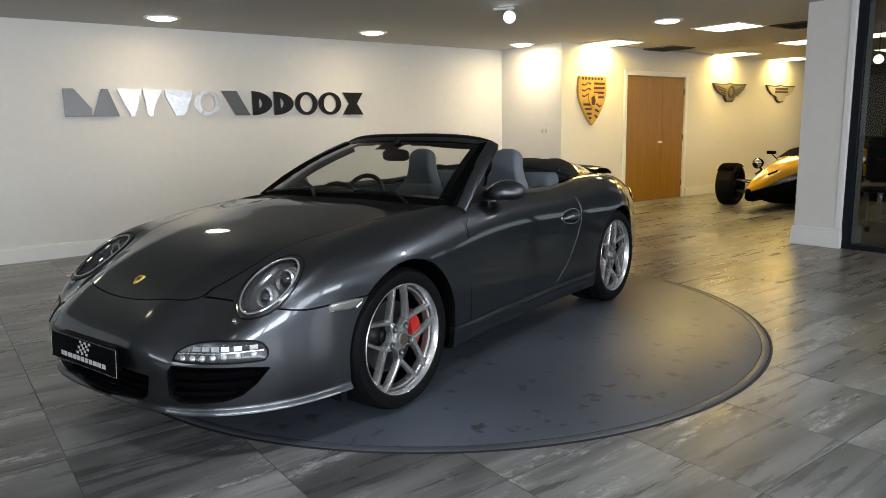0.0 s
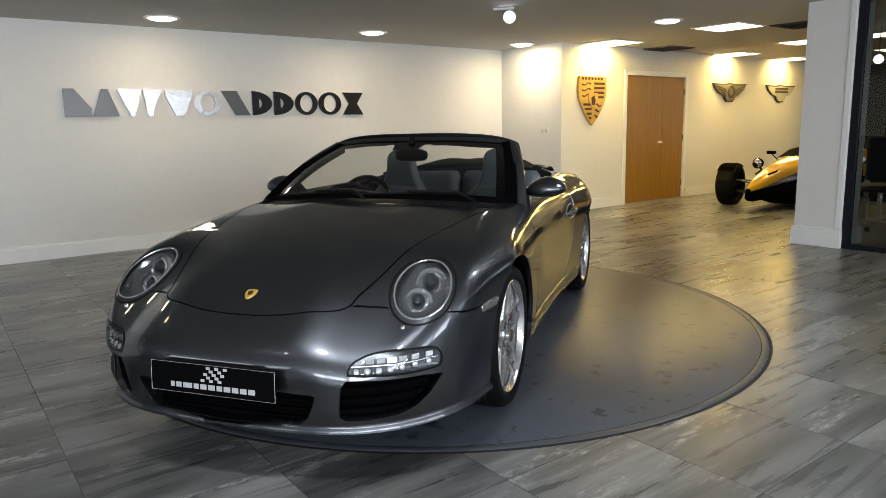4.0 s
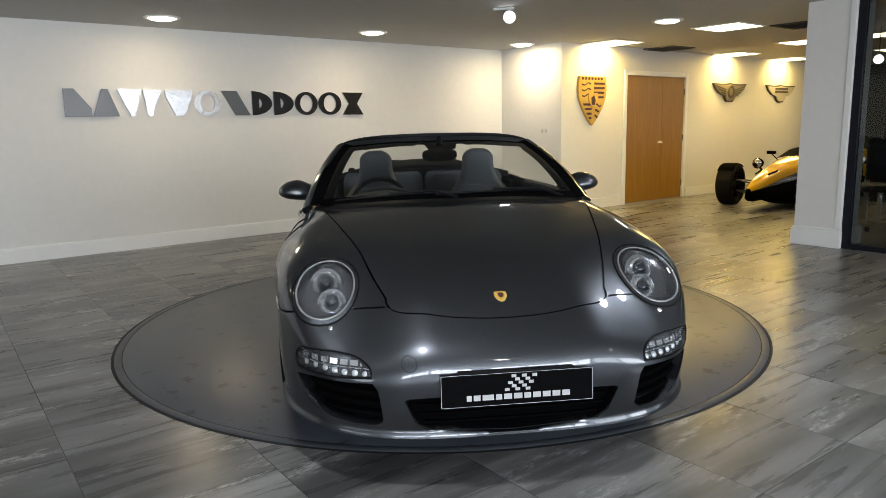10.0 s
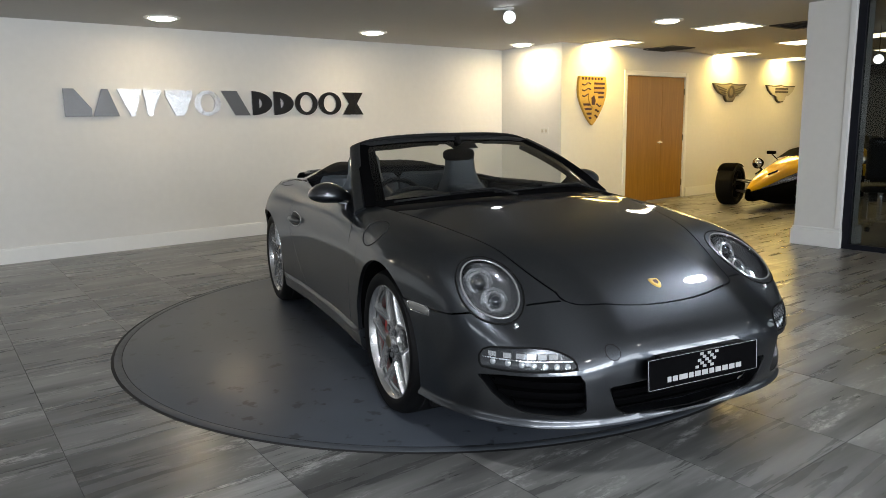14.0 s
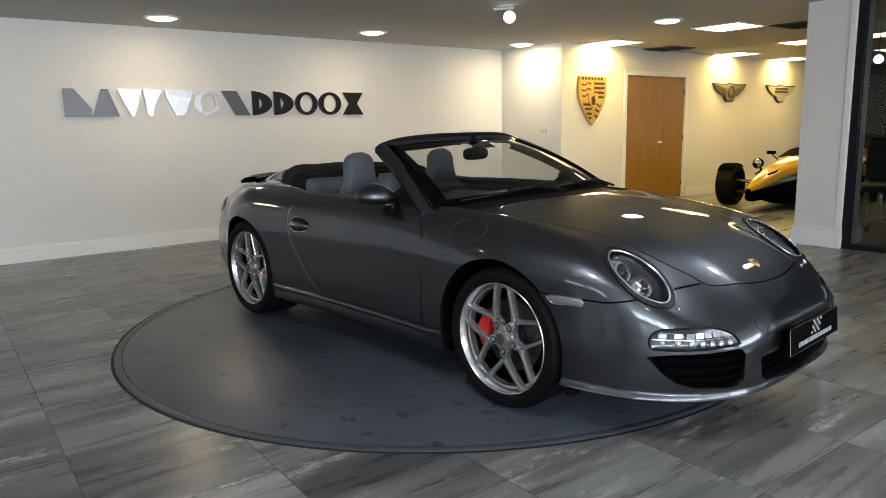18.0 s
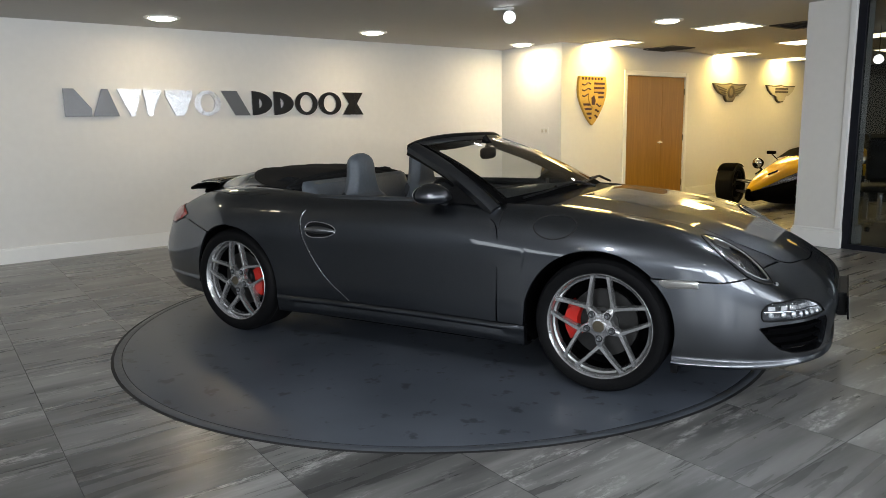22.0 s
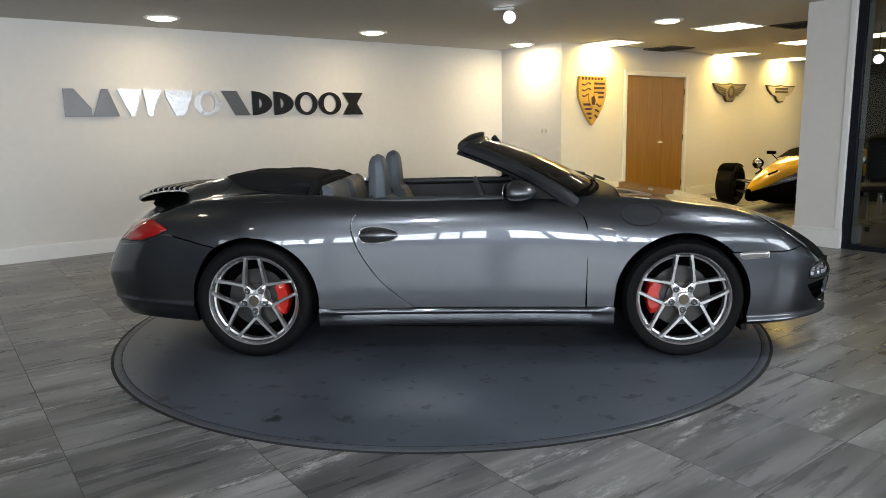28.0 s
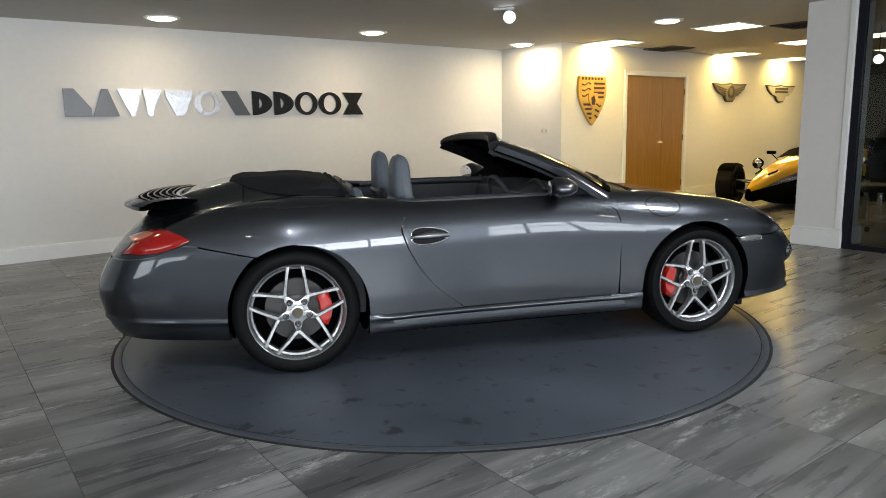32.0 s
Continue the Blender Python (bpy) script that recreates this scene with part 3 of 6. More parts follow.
def shield_outline(x0, x1, z0, z1, n=14):
    """A heater shield: flat top, sides curving to a point."""
    c, h = (x0 + x1) / 2, (x1 - x0) / 2
    side = []
    for k in range(n + 1):
        t = k / n
        side.append((h * (1 - t ** 3.0) * (1.0 + 0.10 * math.sin(math.pi * min(1, t * 1.4))), z1 - (z1 - z0) * t))
    return [(c + a, b) for a, b in side] + [(c - a, b) for a, b in side[-2::-1]]


def shield_emblem():
    e = thing("wall_shield", "large gold and maroon shield emblem on the wall", "emblem", pose(0, WALL2_Y, 0))
    x0, x1, z0, z1 = 5.03, 5.605, 1.238, 1.935
    put = lambda y0: (lambda u, v, d: (u, y0 - d, v))
    bm = bmesh.new()
    prism(bm, shield_outline(x0, x1, z0, z1), put(0.0), 0.04)
    part("backing", bm, M["gold"], e, smooth=False)
    c = (x0 + x1) / 2
    def bars(side, za, zb, count, inset):
        bm = bmesh.new()
        for k in range(count):
            t0 = za + (zb - za) * (k + 0.15) / count
            t1 = za + (zb - za) * (k + 0.62) / count
            def half(z):
                t = (z1 - z) / (z1 - z0)
                return 0.5 * (x1 - x0) * (1 - t ** 3.0) - 0.03
            a0, a1 = max(0.02, half(t0)), max(0.02, half(t1))
            pts = [(c + side * inset, t0), (c + side * a0, t0), (c + side * a1, t1), (c + side * inset, t1)]
            prism(bm, pts, put(-0.0402), 0.008)
        part("stripes", bm, M["maroon"], e, "dark maroon stripes", smooth=False)
    bars(1, 1.86, 1.60, 4, 0.03)
    bars(-1, 1.56, 1.30, 4, 0.03)
    for side, za, zb in ((-1, 1.86, 1.62), (1, 1.56, 1.32)):
        for k in range(3):
            bm = bmesh.new()
            z = za + (zb - za) * (k + 0.4) / 3
            w = 0.13 - 0.04 * k if side > 0 else 0.18
            tube(bm, [(c + side * (0.05 + w * q), -0.042, z + 0.018 * math.sin(q * 6)) for q in (0, 0.2, 0.4, 0.6, 0.8, 1)], 0.011, 6)
            part("antler_bar", bm, M["maroon"], e)
    bm = bmesh.new()
    prism(bm, shield_outline(c - 0.10, c + 0.10, 1.48, 1.70, 8), put(-0.0405), 0.012)
    part("inner_shield", bm, M["gold"], e, smooth=False)
    bm = bmesh.new()
    prism(bm, [(c - 0.03, 1.53), (c + 0.03, 1.53), (c + 0.045, 1.60), (c + 0.01, 1.67), (c - 0.045, 1.63)], put(-0.0527), 0.006)
    part("inner_mark", bm, M["maroon"], e, smooth=False)
    for k in range(7):
        bm = boxes((x0 + 0.05 + 0.068 * k, x0 + 0.05 + 0.068 * k + 0.035, -0.047, -0.0402, 1.885, 1.920))
        part("plain_bar", bm, M["maroon"], e, smooth=False)


def winged_emblem(x0, x1, label, rim, fill, kind):
    e = thing("wall_emblem", label, "emblem", pose(0, WALL2_Y, 0), group="winged emblems on the wall")
    z0, z1 = 1.585, 1.912
    c, h = (x0 + x1) / 2, (x1 - x0) / 2
    half = [(0.0, 0.0), (0.18, 0.02), (0.28, 0.16), (0.36, 0.36), (0.62, 0.46), (0.86, 0.70), (1.0, 1.0), (0.5, 0.97), (0.12, 1.0), (0.0, 1.04)]
    def outline(k, dz):
        pts = [(c + h * k * a, z0 + dz + (z1 - z0 - 2 * dz) * b) for a, b in half]
        return pts + [(2 * c - u, v) for u, v in pts[-2:0:-1]]
    for k, dz, y0, dep, mt, nm in ((1.0, 0.0, 0.0, 0.03, rim, "rim"), (0.93, 0.025, 0.0302, 0.012, fill, "face")):
        bm = bmesh.new()
        prism(bm, outline(k, dz), lambda u, v, d, y0=y0: (u, -y0 - d, v), dep)
        part(nm, bm, mt, e, smooth=False)
    if kind == "round":
        bm = lathe([(0.07, -0.0425), (0.11, -0.0425), (0.11, -0.058), (0.07, -0.058)], 28, "Y", close=False)
        bmesh.ops.translate(bm, verts=bm.verts, vec=(c, 0, 1.765))
        part("centre_ring", bm, rim, e)
        for s in (-1, 1):
            for q in range(4):
                bm = bmesh.new()
                tube(bm, [(c + s * 0.14, -0.044, 1.80 - 0.035 * q), (c + s * (0.46 - 0.07 * q), -0.044, 1.865 - 0.055 * q)], 0.009, 6)
                part("feather", bm, rim, e)
    else:
        for z in (1.845, 1.785):
            part("plain_bar", boxes((c - 0.24, c + 0.24, -0.052, -0.0425, z - 0.016, z + 0.016)), rim, e, smooth=False)


def socket_plate():
    s = thing("wall_socket", "small white double switch plate on the return wall", "switch", pose(STEP_X, 3.535, 1.171))
    part("plate", boxes((-0.010, 0, -0.073, 0.073, -0.045, 0.045)), M["socket"], s, smooth=False, bevel=0.003)
    for y in (-0.035, 0.035):
        part("rocker", boxes((-0.0145, -0.0102, y - 0.018, y + 0.018, -0.022, 0.022)), M["cream"], s, smooth=False)


def ceiling_fittings():
    bases = {}
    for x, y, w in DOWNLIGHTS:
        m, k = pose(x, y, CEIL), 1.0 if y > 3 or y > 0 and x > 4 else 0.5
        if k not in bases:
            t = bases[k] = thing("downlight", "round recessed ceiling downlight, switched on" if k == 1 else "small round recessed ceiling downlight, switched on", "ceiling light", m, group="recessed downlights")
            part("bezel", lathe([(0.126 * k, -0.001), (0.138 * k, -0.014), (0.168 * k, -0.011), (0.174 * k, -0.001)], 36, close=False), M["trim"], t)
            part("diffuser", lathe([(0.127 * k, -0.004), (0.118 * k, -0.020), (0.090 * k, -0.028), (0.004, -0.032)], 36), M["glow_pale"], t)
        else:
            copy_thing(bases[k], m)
    base = None
    for x, y, w in PANELS:
        m = pose(x, y, CEIL)
        if base is None:
            base = thing("ceiling_panel_light", "square recessed ceiling panel light, glowing warm", "ceiling light", m, group="square panel lights")
            f = boxes((-0.31, 0.31, -0.31, -0.285, -0.012, -0.001), (-0.31, 0.31, 0.285, 0.31, -0.012, -0.001), (-0.31, -0.285, -0.285, 0.285, -0.012, -0.001), (0.285, 0.31, -0.285, 0.285, -0.012, -0.001))
            part("frame", f, M["trim"], base, smooth=False)
            part("diffuser", boxes((-0.284, 0.284, -0.284, 0.284, -0.010, -0.002)), M["glow_warm"], base, smooth=False)
        else:
            copy_thing(base, m)
    base = None
    for x, y in ((6.83, 3.0), (6.0, 0.50)):
        m = pose(x, y, CEIL)
        if base is None:
            base = thing("ceiling_vent", "square dark ceiling ventilation grille", "vent", m, group="ceiling vents")
            f = boxes((-0.30, 0.30, -0.30, -0.26, -0.014, -0.001), (-0.30, 0.30, 0.26, 0.30, -0.014, -0.001), (-0.30, -0.26, -0.26, 0.26, -0.014, -0.001), (0.26, 0.30, -0.26, 0.26, -0.014, -0.001))
            part("frame", f, M["vent"], base, smooth=False)
            part("backing", boxes((-0.26, 0.26, -0.26, 0.26, -0.003, -0.001)), M["gap"], base, smooth=False)
            for k in range(8):
                bm = box(bmesh.new(), -0.26, 0.26, -0.02, 0.02, -0.002, 0.002, pose(0, -0.225 + 0.064 * k, -0.012, 30))
                part("slat", bm, M["vent"], base, smooth=False)
        else:
            copy_thing(base, m)
    base = None
    for x, y in SPOTS:
        if base is None:
            t = base = thing("track_spotlight", "white ceiling spotlight on a short arm, switched on", "spotlight", pose(x, y, CEIL), group="ceiling spotlights")
            part("mount", lathe([(0.045, 0.0), (0.045, -0.018), (0.004, -0.020)], 24), M["trim"], t)
            b = bmesh.new()
            tube(b, [(0, 0, -0.02), (0, 0, -0.055)], 0.010)
            tube(b, [(-0.12, 0.10, -0.012), (0.0, 0.0, -0.012)], 0.012)
            part("arm", b, M["trim"], t)
            h = lathe([(0.004, 0.075), (0.045, 0.06), (0.062, 0.0), (0.064, -0.02), (0.058, -0.02)], 28)
            head = part("head", h, M["trim"], t)
            head.matrix_basis = pose(0, 0, -0.085) @ (Vector((-0.72, -0.62, -0.32)).to_track_quat("-Z", "Y").to_matrix().to_4x4())
            part("lens", lathe([(0.058, -0.018), (0.04, -0.026), (0.003, -0.029)], 28), M["glow_white"], head)
        else:
            copy_thing(base, pose(x, y, CEIL, 0, 0, 180 if x < 0 else 90))


# ---- turntable ----
def turntable():
    tagged(part("turntable_rim", lathe([(2.028, -0.004), (2.028, 0.0008), (2.046, 0.0008), (2.046, -0.004)], 192, close=False), M["gap"]),
           "narrow dark gap round the turntable in the floor", "turntable rim", kind="structure")
    t = thing("turntable", "round dark rubber covered car turntable with oil stains", "turntable")
    part("disc", lathe([(1.986, -0.004), (1.986, 0.0025), (1.982, 0.004), (0.001, 0.004)], 192, close=False), M["disc"], t)
    part("edge_gap", lathe([(1.985, 0.0028), (1.994, 0.0028)], 192, close=False), M["gap"], t)
    part("edge_ring", lathe([(1.990, -0.004), (1.990, 0.0035), (1.992, 0.0042), (2.025, 0.0042), (2.029, 0.0015), (2.029, -0.004)], 192, close=False), M["ring"], t, "worn steel edge ring")
    return t


# ---- the car ----
TURN0, RATE = -164.65, 4.402
OFF = Vector((0.1892, -0.0368, 0.004))


def car_pose(t):
    a = pose(0, 0, 0, 0, 0, TURN0 + RATE * t)
    return a @ Matrix.Translation(OFF)


def curve(*pts):
    """A smooth line through (x, y) knots, as a function of x."""
    xs, ys = np.array([p[0] for p in pts], float), np.array([p[1] for p in pts], float)
    h = np.diff(xs)
    s = np.diff(ys) / h
    m = np.concatenate([[s[0]], (s[:-1] * h[1:] + s[1:] * h[:-1]) / (h[1:] + h[:-1]), [s[-1]]])

    def at(x):
        x = np.clip(np.asarray(x, float), xs[0], xs[-1])
        i = np.clip(np.searchsorted(xs, x) - 1, 0, len(h) - 1)
        t = (x - xs[i]) / h[i]
        return ((1 + 2 * t) * (1 - t) ** 2 * ys[i] + t * (1 - t) ** 2 * h[i] * m[i] + t * t * (3 - 2 * t) * ys[i + 1] + t * t * (t - 1) * h[i] * m[i + 1])
    return at


# body shape, x forward from the middle of the wheelbase: height of the middle line, of the wing tops, half width, nose, tail
Z_MID = curve((-2.7, 0.20), (-2.35, 0.50), (-2.15, 0.68), (-1.95, 0.832), (-1.7, 0.932), (-1.45, 0.983), (-1.2, 0.975), (-0.9, 0.945), (-0.5, 0.90), (0.5, 0.89),
              (0.9, 0.882), (1.2, 0.838), (1.5, 0.785), (1.7, 0.735), (1.918, 0.643), (2.0, 0.592), (2.1, 0.52), (2.2, 0.435), (2.5, 0.15))
Z_WING = curve((-2.7, 0.20), (-2.3, 0.56), (-2.1, 0.68), (-1.9, 0.765), (-1.7, 0.83), (-1.5, 0.875), (-1.2, 0.905), (-0.9, 0.90), (-0.6, 0.885), (0.0, 0.88), (0.6, 0.878),
               (0.9, 0.862), (1.1, 0.842), (1.34, 0.808), (1.45, 0.790), (1.57, 0.757), (1.72, 0.672), (1.87, 0.570), (2.0, 0.478), (2.5, 0.10))
HALF = curve((-2.6, 0.83), (-2.0, 0.877), (-1.6, 0.880), (-1.175, 0.918), (-0.85, 0.893), (-0.4, 0.862), (0.0, 0.855), (0.5, 0.860), (0.85, 0.878), (1.175, 0.896),
             (1.5, 0.864), (1.9, 0.846), (2.4, 0.82))
LEAN = curve((-2.4, 0.65), (-1.2, 0.7), (-0.6, 0.55), (0.5, 0.5), (1.2, 1.15), (1.9, 1.15))
NOSE = curve((0.0, 2.03), (0.17, 2.11), (0.25, 2.135), (0.33, 2.148), (0.42, 2.155), (0.50, 2.15), (0.60, 2.12), (0.75, 2.04), (1.1, 1.85))
TAIL = curve((0.0, -2.04), (0.2, -2.155), (0.3, -2.190), (0.45, -2.215), (0.6, -2.150), (0.7, -2.085), (0.8, -2.015), (1.1, -1.88))


def smax(a, b, k):
    h = np.maximum(k - np.abs(a - b), 0) / k
    return np.maximum(a, b) + h * h * k * 0.25


def body(p):
    """Below zero inside the car's body, zero on its skin."""
    x, y, z = p[..., 0], np.abs(p[..., 1]), p[..., 2]
    t = np.clip((y - 0.26) / 0.36, 0, 1)
    zt = Z_MID(x) + (Z_WING(x) - Z_MID(x)) * t * t * (3 - 2 * t)
    top = (z - zt) * 0.9
    w = HALF(x) - 2.2 * LEAN(x) * np.maximum(z - 0.62, 0) ** 2 - 0.4 * np.maximum(0.42 - z, 0) ** 2
    side = y - w
    f = smax(top, side, 0.13)
    a = NOSE(z) - 1.15
    w = np.maximum(w, 0.2) + 0.03
    q = (np.maximum(x - 1.15, 0) / a) ** 2.6 + (y / w) ** 3.54
    f = smax(f, (q ** (1 / 2.6) - 1) * a, 0.06)
    a = -1.2 - TAIL(z)
    q = (np.maximum(-1.2 - x, 0) / a) ** 0.80 + (y / w) ** 6.0
    return smax(f, (q ** (1 / 2.7) - 1) * a, 0.07)


def reach(p, d, far=2.6):
    """From points inside the body along directions out to its skin."""
    p, d = np.broadcast_arrays(np.asarray(p, float), np.asarray(d, float))
    lo, hi = np.zeros(p.shape[:-1]), np.full(p.shape[:-1], far)
    for _ in range(36):
        mid = (lo + hi) / 2
        inside = body(p + mid[..., None] * d) < 0
        lo, hi = np.where(inside, mid, lo), np.where(inside, hi, mid)
    return p + lo[..., None] * d


def normal(p):
    e = 1e-3
    g = np.stack([body(p + np.eye(3)[k] * e) - body(p - np.eye(3)[k] * e) for k in range(3)], -1)
    return g / np.linalg.norm(g, axis=-1, keepdims=True)


def to_bm(grids, weld=0.0006):
    bm = bmesh.new()
    for g in grids:
        n, m = g.shape[:2]
        v = [[bm.verts.new(g[i, j]) for j in range(m)] for i in range(n)]
        for i in range(n - 1):
            for j in range(m - 1):
                bm.faces.new((v[i][j], v[i + 1][j], v[i + 1][j + 1], v[i][j + 1]))
    bmesh.ops.remove_doubles(bm, verts=bm.verts, dist=weld)
    return bm


def flange(bm, depth=0.014):
    """Fold the open edges of a panel inwards, so that it has thickness and a dark joint."""
    edges = [e for e in bm.edges if e.is_boundary]
    made = bmesh.ops.extrude_edge_only(bm, edges=edges)["geom"]
    verts = [v for v in made if isinstance(v, bmesh.types.BMVert)]
    p = np.array([v.co[:] for v in verts])
    q = p - normal(p) * depth
    for v, c in zip(verts, q):
        v.co = c


class Opening:
    """An outline on the skin: a star-shaped 2D polygon about a centre, seen along a direction."""

    def __init__(self, centre, across, up, outline):
        self.c = np.array(centre, float)
        w, v = np.array(across, float), np.array(up, float)
        w /= np.linalg.norm(w)
        n = np.cross(w, v)
        n /= np.linalg.norm(n)
        if n @ (self.c - np.array([np.sign(self.c[0]) * 1.2, 0, 0.4])) < 0:
            n = -n
        v = np.cross(n, w)
        if v @ np.array(up, float) < 0:
            v = -v
        self.w, self.v, self.n = w, v, n
        o = np.array(outline, float)
        seg = []
        for a, b in zip(o, np.roll(o, -1, 0)):
            seg += [a + (b - a) * k / 12 for k in range(12)]
        seg = np.array(seg)
        t = np.arctan2(seg[:, 1], seg[:, 0])
        k = np.argsort(t)
        self.t, self.r = t[k], np.hypot(*seg.T)[k]

    def radius(self, t):
        return np.interp(t, self.t, self.r, period=2 * np.pi)

    def uv(self, p):
        q = p - self.c
        return q @ self.w, q @ self.v, q @ self.n

    def rho(self, p):
        u, v, n = self.uv(p)
        return np.hypot(u, v) / self.radius(np.arctan2(v, u)) + np.where(np.abs(n) > 0.45, 9, 0)

    def at(self, rho, t, off=0.0):
        """The point of the skin at a share of the outline's radius, lifted by off."""
        r = rho * self.radius(t)
        base = self.c + (r * np.cos(t))[..., None] * self.w + (r * np.sin(t))[..., None] * self.v
        p = reach(base - 0.22 * self.n, np.broadcast_to(self.n, base.shape), 0.6)
        return p + normal(p) * np.asarray(off)[..., None]

    def cut(self, bm):
        vs = list(bm.verts)
        p = np.array([v.co[:] for v in vs])
        rho = self.rho(p)
        inside = {v for v, k in zip(vs, rho) if k < 1}
        bmesh.ops.delete(bm, geom=[f for f in bm.faces if all(v in inside for v in f.verts)], context="FACES")
        left = [(v, k) for v, k in zip(vs, rho) if v.is_valid and k < 1]
        if not left:
            return
        p = np.array([v.co[:] for v, _ in left])
        u, v, _ = self.uv(p)
        q = self.at(np.ones(len(left)), np.arctan2(v, u))
        for (vert, _), c in zip(left, q):
            vert.co = c

    def cap(self, off, rings=10, n=48, size=1.0):
        """A cap over the outline; off(rho) lifts it."""
        bm = bmesh.new()
        t = np.linspace(0, 2 * np.pi, n, endpoint=False)
        rows = []
        for i in range(rings, 0, -1):
            k = i / rings
            p = self.at(np.full(n, k * size), t, np.full(n, off(k)))
            rows.append([bm.verts.new(q) for q in p])
        mid = bm.verts.new(self.at(np.zeros(1), np.zeros(1), np.full(1, off(0.0)))[0])
        for a, b in zip(rows, rows[1:]):
            for k in range(n):
                bm.faces.new((a[k], a[(k + 1) % n], b[(k + 1) % n], b[k]))
        for k in range(n):
            bm.faces.new((rows[-1][k], rows[-1][(k + 1) % n], mid))
        return bm

    def band(self, k0, k1, off0, off1, n=64):
        """A ring between two shares of the outline, lifted by off0 and off1."""
        bm = bmesh.new()
        t = np.linspace(0, 2 * np.pi, n, endpoint=False)
        rows = []
        for f in (0.0, 0.33, 0.67, 1.0):
            o = off0 + (off1 - off0) * f
            p = self.at(np.full(n, k0 + (k1 - k0) * f), t, np.full(n, o))
            rows.append([bm.verts.new(q) for q in p])
        for a, b in zip(rows, rows[1:]):
            for k in range(n):
                bm.faces.new((a[k], a[(k + 1) % n], b[(k + 1) % n], b[k]))
        return bm

    def rim(self, r, off=0.0, k=1.0, n=72):
        t = np.linspace(0, 2 * np.pi, n, endpoint=False)
        return tube(bmesh.new(), [Vector(q) for q in self.at(np.full(n, k), t, np.full(n, off))], r, 8, closed=True)


def side_point(x, z, s):
    x, z = np.broadcast_arrays(np.asarray(x, float), np.asarray(z, float))
    p = np.stack([x, 0 * x, z], -1)
    return reach(p, np.broadcast_to(np.array([0.0, s, 0.0]), p.shape), 1.2)


def side_angle(x, z):
    return np.arctan2(np.asarray(z) - 0.5, np.abs(side_point(x, z, 1)[..., 1]))


def top_point(x, y):
    x, y = np.broadcast_arrays(np.asarray(x, float), np.asarray(y, float))
    p = np.stack([x, y, 0 * x + 0.45], -1)
    return reach(p, np.broadcast_to(np.array([0.0, 0.0, 1.0]), p.shape), 1.0)


def top_angle(x, y):
    return np.arctan2(top_point(x, y)[..., 2] - 0.5, np.asarray(y))


def section_point(x, a, s):
    x, a = np.broadcast_arrays(np.asarray(x, float), np.asarray(a, float))
    p = np.stack([x, 0 * x, 0 * x + 0.5], -1)
    d = np.stack([0 * x, s * np.cos(a), np.sin(a)], -1)
    return reach(p, d, 1.3)


ARCH_F, ARCH_R, ARCH = (1.162, 0.325), (-1.162, 0.330), 0.361
HOOD_Y = curve((0.5, 0.715), (0.70, 0.69), (0.875, 0.667), (1.33, 0.565), (1.53, 0.515), (1.76, 0.452), (1.88, 0.410), (2.0, 0.36))
DOOR_F = curve((0.20, 0.652), (0.30, 0.652), (0.52, 0.658), (0.72, 0.655), (0.79, 0.62), (0.835, 0.53), (0.90, 0.45))
DOOR_R = curve((0.20, -0.22), (0.293, -0.288), (0.389, -0.409), (0.579, -0.557), (0.673, -0.600), (0.765, -0.611), (0.856, -0.546), (0.90, -0.52))
SEAM_R = curve((-2.2, 0.622), (-1.98, 0.625), (-1.88, 0.640), (-1.712, 0.694), (-1.565, 0.672), (-1.38, 0.637), (-1.2, 0.61))
SEAM_F = curve((1.30, 0.579), (1.45, 0.579), (1.60, 0.577), (1.72, 0.577), (1.83, 0.600), (1.90, 0.616), (2.0, 0.62))
G = 0.0034


def arch_z(x, c):
    return c[1] + np.sqrt(np.maximum(ARCH ** 2 - (x - c[0]) ** 2, 0))


def skin(name, grids, parent, cuts=(), label="", mat="paint", depth=0.014):
    bm = to_bm(grids)
    for c in cuts:
        c.cut(bm)
    flange(bm, depth)
    return part(name, bm, M[mat], parent, label, angle=50)


def seam(name, pts, parent, mat, r=0.0022):
    return part(name, tube(bmesh.new(), [Vector(p) for p in pts], r, 6), M[mat], parent)


